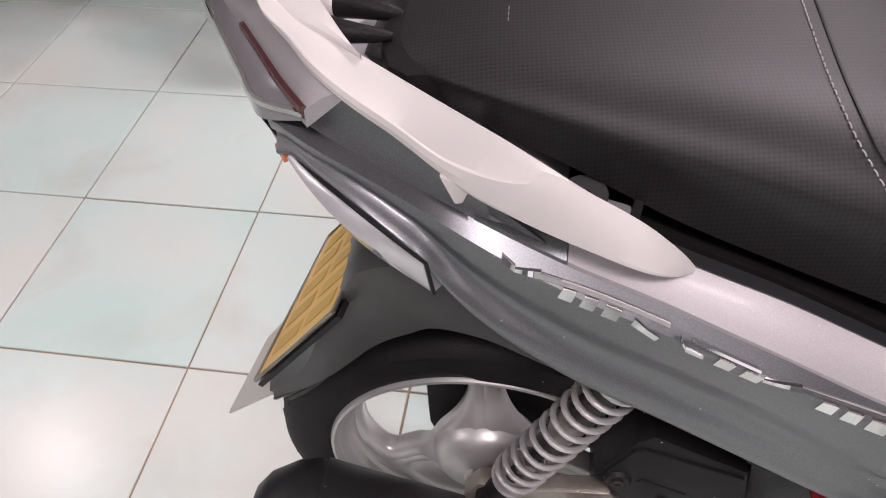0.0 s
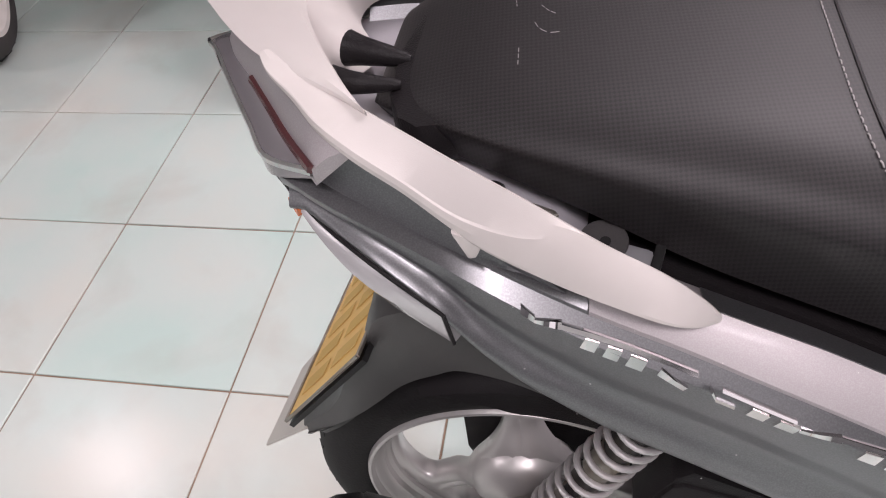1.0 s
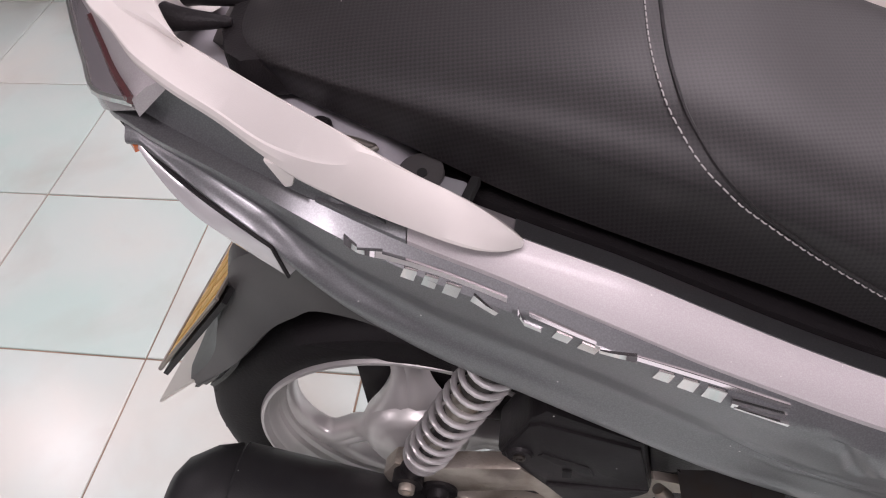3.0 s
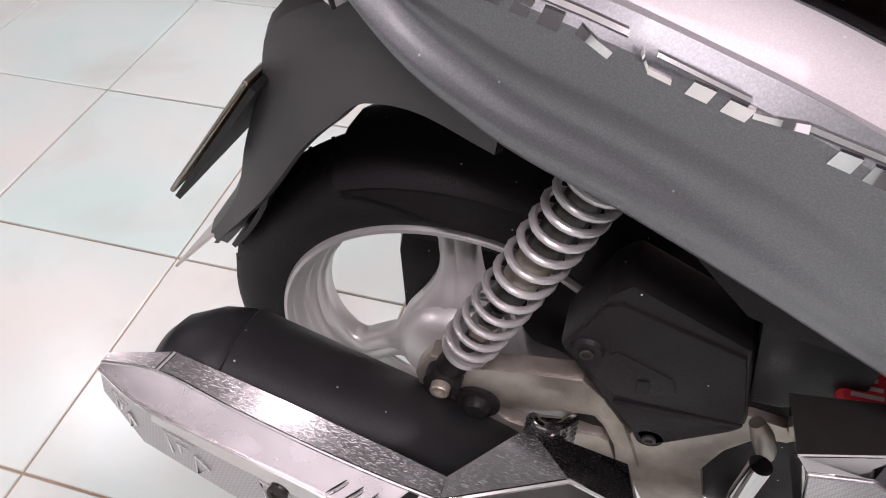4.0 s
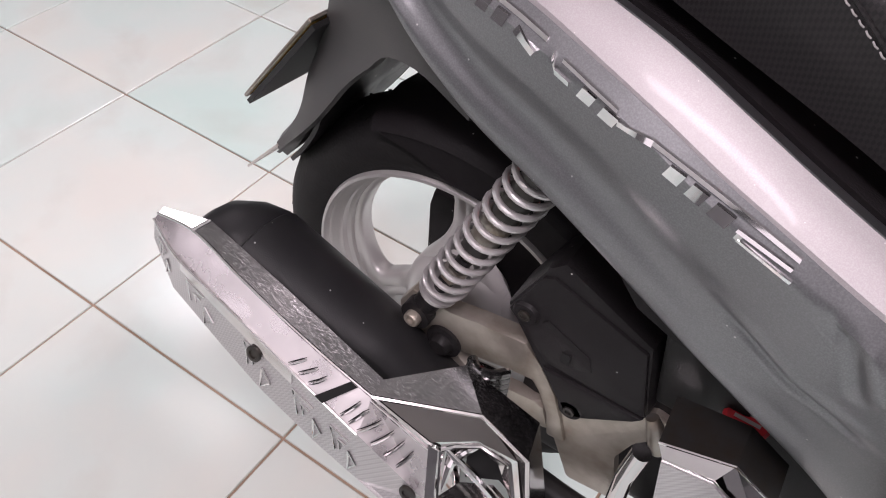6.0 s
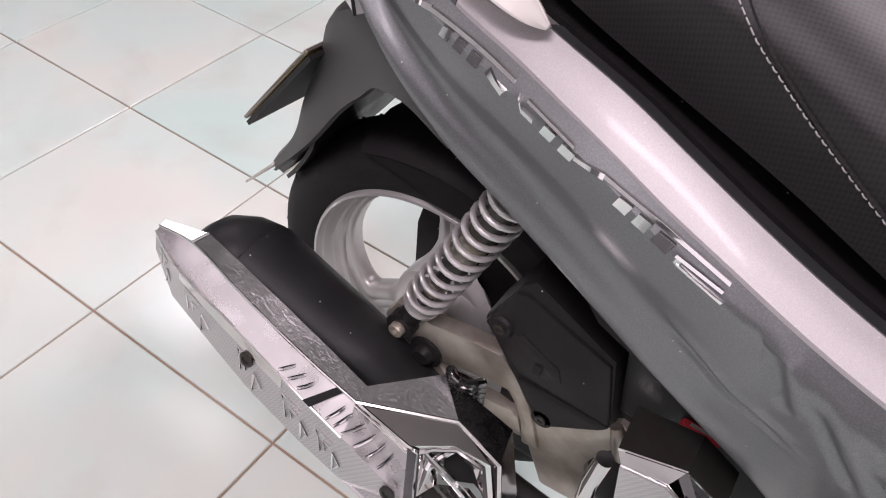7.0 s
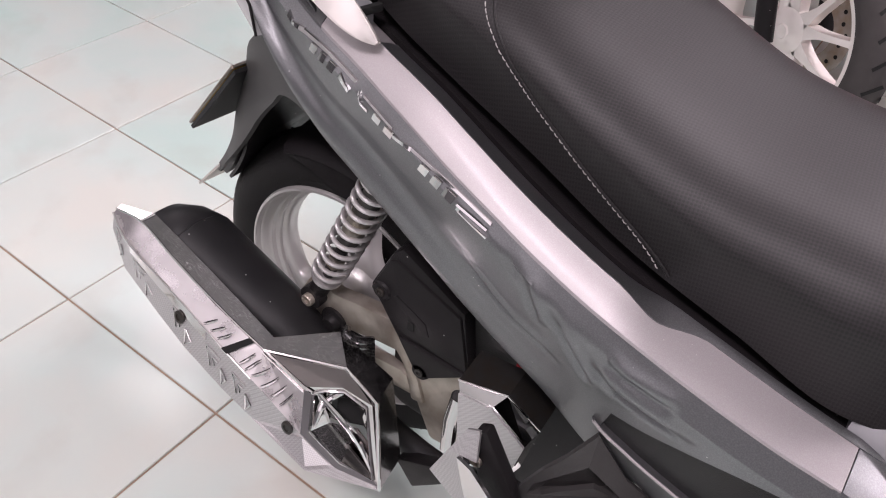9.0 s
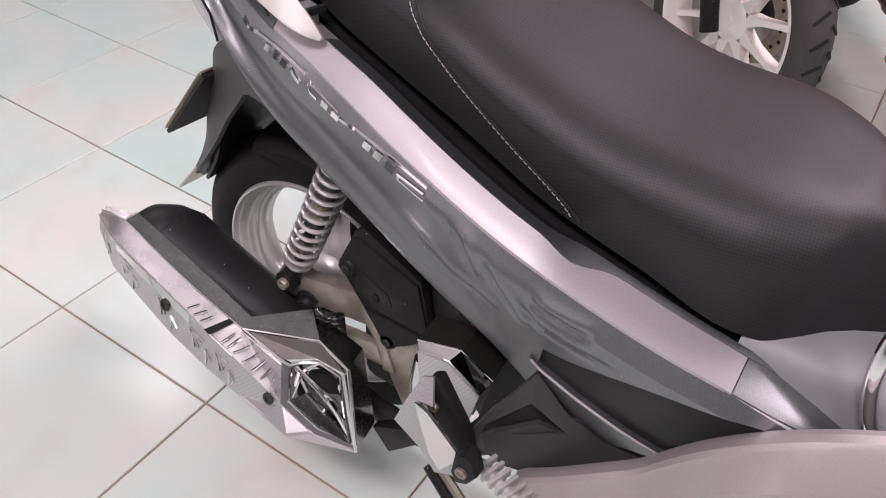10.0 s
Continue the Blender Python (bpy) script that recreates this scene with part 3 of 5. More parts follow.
        bz = BZ(min(x, 0.43))
        rings.append([(x, yl - 0.045, UZ(max(x, -0.05))), (x, yl - 0.012, SZ(x)), (x, yl, SZ(x) - 0.03), (x, yl - 0.02, bz), (x, yl - 0.03, bz), (x, yl - 0.055, UZ(max(x, -0.05)) - 0.01)])
    part("side_panel", loft(rings), PAINT, SCOOTER)


def seat_point(x, a):
    """A place on the seat's skin: a from 0 at the right lower edge to pi at the left one."""
    m = mid_y(x)
    w, zb, zt = m - EY(x), EZ(x), TZ(x)
    c, s = math.cos(a), math.sin(a)
    w *= 1 + 0.2 * ease((x - 0.42) / 0.16) if c < 0 else 1
    return Vector((x, m - w * math.copysign(abs(c) ** 0.46, c) * (1 + 0.1 * s * (1 - s)) * (0.90 + 0.10 * min(1, s / 0.45)), zb + (zt - zb) * max(s, 0) ** 0.52))


def seat_ring(x, n):
    end = min(1, ((x + 0.0905) / 0.06)) ** 0.4 if x < -0.03 else (min(1, max(0, (0.76 - x) / 0.11))) ** 0.5
    mid = Vector((x, mid_y(x), EZ(x)))
    ring = []
    for a in (math.pi * (0.5 - 0.5 * math.cos(math.pi * v)) for v in np.linspace(0, 1, n)):
        p = seat_point(x, a) - mid
        ring.append(mid + Vector((0, p.y * (0.7 + 0.3 * end), p.z * end)))
    return ring


def build_seat():
    xs = [-0.09, -0.088, -0.084, -0.076, -0.064, -0.05, -0.03] + list(np.linspace(0.0, 0.64, 90)) + [0.66, 0.68, 0.7, 0.72, 0.735, 0.748, 0.756]
    seat = part("seat", loft([seat_ring(x, 72) + [Vector((x, mid_y(x), EZ(x) - 0.012))] for x in xs]), SEATM, SCOOTER, "black vinyl seat with a carbon grain and a curved seam", 60)
    seam = smooth([0, 0.04, 0.1, 0.2, 0.35, 0.55, 0.9, 1.25, 1.57, 1.9, 2.3, 2.7, 3.1416], [0.432, 0.405, 0.36, 0.312, 0.272, 0.243, 0.219, 0.208, 0.204, 0.206, 0.218, 0.25, 0.38])
    bm = bmesh.new()

    def skin(a, dx=0.0, lift=0.0):
        x = seam(a) + dx
        p = seat_point(x, a)
        n = Vector((0, seat_point(x, a + 0.003).z - seat_point(x, max(a - 0.003, 0)).z, seat_point(x, max(a - 0.003, 0)).y - seat_point(x, a + 0.003).y)).normalized()
        if n.dot(p - Vector((x, mid_y(x), 0.5 * (EZ(x) + TZ(x))))) < 0:
            n = -n
        return p + n * (lift + 0.0012 * max(0, 1 - a / 0.4))
    a = 0.004
    while a < 2.9:
        step = 0.0062 / max((skin(a + 0.003) - skin(a)).length / 0.003, 0.05)
        tube([skin(a, 0, 0.0002), skin(a + step * 0.35, 0, 0.0011), skin(a + step * 0.7, 0, 0.0002)], 0.0005, 5, bm)
        a += step
    part("stitching", bm, THREAD, seat, "pale grey stitches")
    marks = bmesh.new()
    for scuff in (((0.002, 0.092), (0.004, 0.079)), ((0.01, 0.027), (0.011, 0.009)), ((0.018, 0.057), (0.022, 0.049), (0.029, 0.044), (0.035, 0.045)), ((0.021, 0.079), (0.027, 0.071), (0.031, 0.068))):
        pts = path([(x, y, 0) for x, y in scuff], 9)
        for k in range(0, 8):
            if k % 3 != 2:
                tube([(x, y, TZ(x) + 0.0002 - 0.25 * (y - mid_y(x)) ** 2) for x, y, _ in pts[k:k + 2]], 0.0003, 4, marks)
    tagged(part("scuff_marks", marks, THREAD, seat, "pale scuff marks"), kind="stuff")
    part("seam_piping", tube([skin(v, 0.010, 0.0) for v in (1.45 * (1 - math.cos(math.pi * u)) + 0.004 for u in np.linspace(0, 1, 140))], 0.0013, 6), SEATM, seat)


def mirror(p):
    """The same place on the scooter's left side, lower as the scooter leans on its stand."""
    y = 2 * mid_y(p[0]) - p[1]
    return Vector((p[0], y, p[2] - 0.13 * (y - p[1])))


def build_rail():
    top = [(0.137, -0.114, 0.779), (0.106, -0.111, 0.803), (0.071, -0.108, 0.8225), (0.024, -0.096, 0.845), (-0.02, -0.079, 0.859), (-0.05, -0.063, 0.865), (-0.076, -0.05, 0.871), (-0.115, -0.032, 0.881), (-0.142, -0.013, 0.888)]
    crease = [(0.138, -0.116, 0.777), (0.107, -0.1125, 0.8028), (0.072, -0.1095, 0.8222), (0.049, -0.107, 0.8305), (0.022, -0.1065, 0.829), (-0.01, -0.0995, 0.832), (-0.05, -0.084, 0.8485), (-0.08, -0.073, 0.862), (-0.1, -0.064, 0.873), (-0.12, -0.046, 0.881), (-0.137, -0.033, 0.887), (-0.145, -0.02, 0.889)]
    low = [(0.135, -0.119, 0.771), (0.114, -0.1285, 0.781), (0.07, -0.1265, 0.796), (0.028, -0.1155, 0.806), (-0.004, -0.1055, 0.816), (-0.018, -0.1, 0.823), (-0.049, -0.086, 0.838), (-0.079, -0.076, 0.853), (-0.099, -0.066, 0.864), (-0.119, -0.046, 0.873), (-0.136, -0.03, 0.88), (-0.144, -0.016, 0.883)]
    n = 64
    t, c, l = path(top, n), path(crease, n), path(low, n)

    def arm(flip):
        rings = []
        for k, (a, b, d) in enumerate(zip(t, c, l)):
            a, b, d = Vector(a), Vector(b), Vector(d)
            inner = Vector((d.x, max(a.y, d.y) + 0.012, d.z - 0.002))
            ring = [a + Vector((0, 0.007, -0.008)), a + Vector((0, 0.003, -0.002)), a, a.lerp(b, 0.5) + Vector((0, 0, 0.001)), b, b.lerp(d, 0.1) + Vector((0, -0.0012, 0)), b.lerp(d, 0.5) + Vector((0, -0.002, 0)), b.lerp(d, 0.9) + Vector((0, -0.001, 0)), d, d.lerp(inner, 0.3), inner]
            if k < 3:
                mid = sum(ring, Vector()) / len(ring)
                ring = [mid.lerp(p, (0.5, 0.82, 0.96)[k]) for p in ring]
            rings.append([mirror(p) for p in ring] if flip else ring)
        return loft(rings)
    rail = part("grab_rail", arm(False), RAIL, SCOOTER, "satin silver grab rail", 16)
    part("rail_arm", arm(True), RAIL, rail, "", 28)
    # the wide rear deck: rear lower edge, rear edge, inner crease, foot of the inner wall
    rear_low = path([(-0.069, -0.052, 0.858), (-0.09, -0.038, 0.862), (-0.113, -0.028, 0.866), (-0.143, -0.006, 0.868), (-0.174, 0.027, 0.866), (-0.203, 0.062, 0.861), (-0.225, 0.095, 0.856), (-0.224, 0.117, 0.85), (-0.194, 0.143, 0.843), (-0.136, 0.177, 0.832), (-0.06, 0.192, 0.823)], 60)
    rear = path([(-0.072, -0.055, 0.871), (-0.095, -0.043, 0.876), (-0.118, -0.034, 0.881), (-0.15, -0.012, 0.883), (-0.182, 0.022, 0.880), (-0.212, 0.06, 0.876), (-0.235, 0.095, 0.871), (-0.234, 0.12, 0.865), (-0.2, 0.149, 0.858), (-0.14, 0.185, 0.847), (-0.06, 0.2, 0.838)], 60)
    crest = path([(-0.071, -0.056, 0.872), (-0.083, -0.043, 0.877), (-0.101, -0.017, 0.881), (-0.12, 0.015, 0.881), (-0.143, 0.06, 0.877), (-0.151, 0.085, 0.873), (-0.143, 0.108, 0.868), (-0.122, 0.136, 0.861), (-0.095, 0.165, 0.85), (-0.06, 0.187, 0.84)], 60)
    foot = path([(-0.066, -0.05, 0.858), (-0.088, -0.03, 0.846), (-0.108, -0.008, 0.834), (-0.12, 0.02, 0.828), (-0.11, 0.05, 0.825), (-0.1, 0.08, 0.822), (-0.116, 0.107, 0.82), (-0.13, 0.136, 0.82), (-0.126, 0.16, 0.82), (-0.095, 0.172, 0.824), (-0.06, 0.178, 0.828)], 60)
    rings = []
    for rl, r, cr, f in zip(rear_low, rear, crest, foot):
        rl, r, cr, f = Vector(rl), Vector(r), Vector(cr), Vector(f)
        rings.append([rl, r.lerp(rl, 0.2), r, r.lerp(cr, 0.15) + Vector((0, 0, 0.0015)), r.lerp(cr, 0.55) + Vector((0, 0, 0.002)), cr.lerp(r, 0.04), cr.lerp(f, 0.05), cr.lerp(f, 0.3) - Vector((0.003, 0, 0)), cr.lerp(f, 0.65) - Vector((0.003, 0, 0)), f, f + Vector((-0.008, 0, -0.002)), rl.lerp(f, 0.3) - Vector((0, 0, 0.002))])
    part("rail_deck", loft(rings), RAIL, rail, "wide rear deck of the grab rail", 26)
    for a, b, d, r in (((-0.112, 0.004, 0.853), (-0.094, 0.001, 0.853), (-0.066, 0.005, 0.849), 0.008), ((-0.112, 0.047, 0.85), (-0.092, 0.042, 0.849), (-0.066, 0.04, 0.845), 0.01)):
        bm = tube(path([a, b, d], 12), [r * v for v in (1.3, 1.18, 1.08, 1.0, 0.94, 0.88, 0.82, 0.76, 0.69, 0.6, 0.5, 0.34)], 18)
        part("rail_bracket", bm, BLACK, rail, "black rail bracket reaching to the seat")
    part("seat_base", slab([(-0.074, 0.0), (-0.064, -0.024), (-0.05, -0.034), (-0.02, -0.03), (0.0, 0.06), (-0.03, 0.15), (-0.065, 0.13), (-0.077, 0.05)], 2, 0.815, 0.031, 0.006), BLACK, SCOOTER, "black seat base edge")
    rings = []
    for x in np.linspace(-0.185, 0.112, 30):
        y0, y1 = YL(x) + 0.034, 2 * mid_y(x) - YL(x) - 0.034
        z = 0.80 - 0.3 * max(0, x + 0.02) - 0.9 * max(0, x - 0.045)
        rings.append([(x, y0, z - 0.02), (x, y0, z), (x, y0 + 0.012, z + 0.006), (x, (y0 + y1) / 2, z + 0.012), (x, y1 - 0.012, z + 0.006), (x, y1, z), (x, y1, z - 0.02)])
    part("rear_deck", loft(rings), LILAC, SCOOTER, "silver tail cover under the grab rail", 50)
    # upper face of the side panel, under the rail arm
    rings = []
    for k, d in enumerate(l):
        if 18 <= k <= 58:
            x, f = d[0], (k - 18) / 40
            p, q = Vector((x, YL(x) + 0.0125, SZ(x) - 0.001)), Vector((x, d[1] + 0.012 + 0.012 * (1 - f), SZ(x) + 0.006 + (d[2] - SZ(x) - 0.006) * min(1, f * 2.2)))
            mid = p.lerp(q, 0.5) + Vector((0, 0.004, -0.004))
            rings.append([p, mid, q, q + Vector((0, 0.006, -0.003)), mid + Vector((0, 0.006, -0.003)), p + Vector((0, 0.006, -0.003))])
    part("upper_panel", loft(rings), PAINT, SCOOTER, "dark grey panel face under the grab rail", 50)
    part("rail_foot", slab([(-0.019, 0.824), (0.0, 0.816), (-0.005, 0.803), (-0.01, 0.802)], 1, -0.1035, 0.006, 0.0015), RAIL, rail, "small foot under the rail arm")
    part("seat_stop", tube([(-0.002, -0.044, 0.792), (-0.002, -0.045, 0.804), (-0.002, -0.045, 0.807)], [0.0085, 0.0085, 0.006], 18), BLACK, SCOOTER, "black rubber seat stop")
    # steel latch wire, the block beside it, and the round fixing plate
    part("seat_latch", tube(path([(0.004, -0.05, 0.796), (0.018, -0.053, 0.8), (0.032, -0.058, 0.8), (0.039, -0.062, 0.8), (0.034, -0.0655, 0.8), (0.012, -0.063, 0.797)], 22), 0.0022, 8), STEEL, SCOOTER, "bent steel wire of the seat latch")
    part("seat_bracket", slab([(0.04, -0.086), (0.041, -0.064), (0.052, -0.059), (0.1, -0.074), (0.097, -0.104), (0.07, -0.098)], 2, 0.764, 0.022, 0.004), GREY, SCOOTER, "grey bracket beside the seat")
    # solid black slab in place of the shade in the gap
    part("bracket_gap", slab([(0.026, -0.082), (0.03, -0.062), (0.041, -0.06), (0.039, -0.086)], 2, 0.78, 0.009, 0.002), SHADEBLACK, SCOOTER, "black slab for the shaded gap beside the bracket")
    tilt = Matrix.Rotation(radians(-78), 4, "X")
    disc = part("washer_plate", lathe([(0.0005, 0.0), (0.014, 0.0), (0.0152, -0.001), (0.0152, -0.003), (0.0145, -0.0038), (0.0005, -0.0034)], 36, m=Matrix.Translation((0.069, -0.072, 0.7875)) @ tilt), FENDERM, SCOOTER, "dark grey round fixing plate beside the seat")
    part("fixing_hole", lathe([(0.0005, -0.003), (0.0034, -0.003), (0.0034, -0.0042), (0.0005, -0.0042)], 14, m=Matrix.Translation((0.07, -0.073, 0.7876)) @ tilt), SHADEBLACK, disc)
    part("slot", slab([(0.094, -0.099), (0.1, -0.1), (0.107, -0.07), (0.101, -0.069)], 2, 0.779, 0.0075, 0.001), SHADEBLACK, SCOOTER, "black slab for the shaded slot in the bracket")


build_body()
build_seat()
build_rail()


# ---- wheel, shock, swing arm, exhaust ----
def wheel_sector():
    """A third of the cast wheel about the +x direction: two half spokes round one rounded opening."""
    def place(r, a, y):
        return (r * math.cos(a), y, r * math.sin(a))
    half, n = math.pi / 3, 64

    def face(r):
        return -0.03 + 0.024 * ease((r - 0.05) / 0.06) + 0.004 * ease((r - 0.14) / 0.03)

    def bound(t):
        """The sector's border in (r, angle), walked from the rim's middle."""
        c, s = math.cos(t), math.sin(t)
        m = max(abs(c), abs(s))
        return 0.106 + 0.067 * c / m, half * s / m

    def hole(t, grow):
        c, s = math.cos(t), math.sin(t)
        c, s = math.copysign(abs(c) ** 0.62, c), math.copysign(abs(s) ** 0.75, s)
        r = 0.128 + (0.036 + grow) * c if c > 0 else 0.128 + (0.06 + grow) * c
        return r, (0.9 + 0.07 * c + grow / 0.13) * s
    ts = [2 * math.pi * k / n for k in range(n)]
    rings = [[place(*bound(t), face(bound(t)[0])) for t in ts]]
    for mix, grow, dip in ((0.55, 0.012, -0.002), (0.97, 0.006, 0.0), (1, 0.002, 0.0025), (1, 0.0, 0.007), (1, 0.0, 0.024), (1, 0.003, 0.028)):
        ring = []
        for t in ts:
            (r0, a0), (r1, a1) = bound(t), hole(t, grow)
            r, a = r0 + (r1 - r0) * mix, a0 + (a1 - a0) * mix
            ring.append(place(r, a, face(r) + dip))
        rings.append(ring)
    rings.append([place(*bound(t), face(bound(t)[0]) + 0.03) for t in ts])
    return loft(rings, True, False)


def build_wheel():
    wy = 0.042
    wheel = part("wheel", lathe([(0.001, 0.03), (0.03, 0.03), (0.034, 0.02), (0.058, 0.012), (0.065, 0.0), (0.065, -0.012), (0.048, -0.02), (0.03, -0.03), (0.001, -0.03)], 40,
                                m=Matrix.Translation((0, wy, 0.262))), ALLOY, SCOOTER, "cast alloy rear wheel hub")
    prof = [(0.185, -0.034), (0.196, -0.043), (0.212, -0.048), (0.228, -0.047), (0.242, -0.041), (0.253, -0.03), (0.259, -0.016), (0.2615, 0.0),
            (0.259, 0.016), (0.253, 0.03), (0.242, 0.041), (0.228, 0.047), (0.212, 0.048), (0.196, 0.043), (0.185, 0.034), (0.19, 0.0)]
    tyre = lathe(prof, 96, m=Matrix.Translation((0, wy, 0.262)), closed=True)
    part("tyre", tyre, RUBBER, wheel, "black rubber tyre")
    grooves = bmesh.new()
    for k in range(52):
        for side in (-1, 1):
            own = box(0, 0, 0, 0.0035, 0.026, 0.0022, 0, Matrix.Rotation(side * 0.7, 4, "Z"))
            own.transform(Matrix.Translation((0, wy, 0.262)) @ Matrix.Rotation(2 * math.pi * (k + 0.5 * (side > 0)) / 52, 4, "Y") @ Matrix.Translation((0, side * 0.024, 0.2546)) @ Matrix.Rotation(-side * 0.52, 4, "X"))
            merge(grooves, own)
    tagged(part("tread_groove", grooves, SHADEBLACK, wheel), kind="stuff")
    near = [(0.1925, -0.0425), (0.191, -0.0455), (0.1875, -0.046), (0.1862, -0.0435), (0.1855, -0.036), (0.1825, -0.033), (0.181, -0.025), (0.177, -0.021), (0.176, -0.013), (0.172, -0.009), (0.171, 0.0)]
    rim = lathe(near + [(r, -y) for r, y in near[::-1][1:]] + [(0.1965, 0.03), (0.1965, 0.0), (0.1965, -0.03)], 120, m=Matrix.Translation((0, wy, 0.262)), closed=True)
    part("rim", rim, ALLOY, wheel, "silver alloy rim")
    for k in range(3):
        bm = wheel_sector()
        bm.transform(Matrix.Translation((0, wy, 0.262)) @ Matrix.Rotation(radians(-153 - 120 * k), 4, "Y"))
        part("spoke", bm, ALLOY, wheel, "", 50)


def build_shock():
    lo, hi = Vector((0.015, -0.076, 0.352)), Vector((0.152, -0.076, 0.672))
    d = (hi - lo).normalized()
    shock = part("shock_absorber", tube([lo + d * 0.02, lo + d * 0.12], 0.008, 16), BLACK, SCOOTER, "rear shock absorber with a pale coil spring")
    part("damper_body", tube([lo + d * 0.13, lo + d * 0.3], 0.0135, 20), DARKSTEEL, shock)
    part("damper_nut", tube([lo + d * 0.08, lo + d * 0.1], 0.012, 6), STEEL, shock, "steel lock nut")
    part("damper_sleeve", tube([lo + d * 0.16, lo + d * 0.2], 0.0145, 20), STEEL, shock, "worn steel sleeve")
    a = Vector((0, 1, 0))
    b = d.cross(a).normalized()
    pts, turns, s0, s1 = [], 13.6, 0.058, 0.30
    for k in range(int(turns * 20) + 1):
        t = k / 20
        u = t / turns
        s = s0 + (s1 - s0) * (u * (1.0 + 0.25 * (1 - u) * u * 2))
        r = 0.0213
        pts.append(lo + d * s + r * (math.cos(2 * math.pi * t) * a + math.sin(2 * math.pi * t) * b))
    part("coil_spring", tube(pts, 0.0031, 10), SPRING, shock, "pale coated coil spring")
    part("spring_seat", tube([lo + d * 0.048, lo + d * 0.054], 0.0215, 24), SPRING, shock)
    bm = tube([lo + Vector((0, 0.02, 0)), lo + Vector((0, -0.014, 0))], 0.017, 20)
    tube([lo + d * 0.005, lo + d * 0.05], 0.014, 14, bm)
    part("lower_eye", bm, BLACK, shock)
    part("bolt", bolt(lo.x, lo.y - 0.014, lo.z, 0.009, 0.008), CAST, shock, "brass coloured bolt")


def build_swingarm():
    upper = [(0.0, 0.37), (0.026, 0.372), (0.045, 0.366), (0.079, 0.374), (0.135, 0.384), (0.155, 0.363), (0.176, 0.33), (0.188, 0.297), (0.2, 0.26), (0.178, 0.255), (0.172, 0.29), (0.159, 0.32), (0.149, 0.333), (0.12, 0.328), (0.075, 0.315), (0.045, 0.305), (0.02, 0.312), (-0.012, 0.32), (-0.016, 0.34)]
    arm = part("swing_arm", slab(upper, 1, -0.075, 0.022, 0.005), CAST, SCOOTER, "stained cast aluminium swing arm")
    lower = [(0.058, 0.302), (0.072, 0.288), (0.087, 0.284), (0.157, 0.297), (0.168, 0.292), (0.178, 0.26), (0.1, 0.25), (0.045, 0.25), (0.0, 0.24), (-0.018, 0.27), (-0.014, 0.33), (0.02, 0.325), (0.05, 0.316)]
    part("lower_rib", slab(lower, 1, -0.072, 0.018, 0.005), CAST, arm, "lower rib below the slot")
    part("axle_nut", lathe([(0.0005, -0.014), (0.01, -0.014), (0.013, -0.01), (0.014, -0.005), (0.021, -0.004), (0.021, 0.0), (0.0005, 0.0)], 20, m=Matrix.Translation((0.045, -0.075, 0.318))), BLACK, arm, "black rubber cap")
    part("engine_bracket", slab([(0.175, 0.3), (0.189, 0.322), (0.21, 0.324), (0.268, 0.378), (0.3, 0.372), (0.31, 0.35), (0.284, 0.348), (0.263, 0.317), (0.252, 0.278), (0.27, 0.2), (0.212, 0.19), (0.185, 0.25)], 1, -0.07, 0.03, 0.005), CAST, SCOOTER, "cast aluminium engine bracket")


def build_engine_cover():
    cov = part("engine_cover", slab([(0.112, 0.44), (0.143, 0.508), (0.157, 0.523), (0.247, 0.478), (0.265, 0.386), (0.195, 0.322), (0.15, 0.385)], 1, -0.085, 0.05, 0.006), BLACK, SCOOTER, "black plastic engine side cover")
    part("lower_field", slab([(0.16, 0.382), (0.262, 0.387), (0.254, 0.377), (0.196, 0.327)], 1, -0.0885, 0.01, 0.0025), BLACK, cov)
    part("upper_field", slab([(0.116, 0.44), (0.142, 0.499), (0.152, 0.504), (0.244, 0.472), (0.262, 0.391), (0.21, 0.391), (0.162, 0.393)], 1, -0.0885, 0.008, 0.0028), BLACK, cov)
    part("square_frame", slab([(0.151, 0.446), (0.156, 0.452), (0.2, 0.432), (0.206, 0.414), (0.19, 0.407), (0.172, 0.428)], 1, -0.0898, 0.006, 0.0012), BLACK, cov)
    part("square_hole", box(0.18, -0.0906, 0.416, 0.009, 0.002, 0.013, 0.0008), SHADEBLACK, cov)
    for x, z in ((0.134, 0.446), (0.197, 0.341)):
        part("screw_boss", lathe([(0.0005, -0.0035), (0.0115, -0.0035), (0.0135, 0.0), (0.0005, 0.0)], 24, m=Matrix.Translation((x, -0.0885 if z > 0.4 else -0.085, z))), BLACK, cov)
        part("screw", bolt(x, -0.0915 if z > 0.4 else -0.088, z, 0.006, 0.003), DARKSTEEL, cov)


def muffler_centre(x):
    return Vector((x, -0.136 + 0.148 * (x + 0.2), 0.352 - 0.46 * (x + 0.2)))


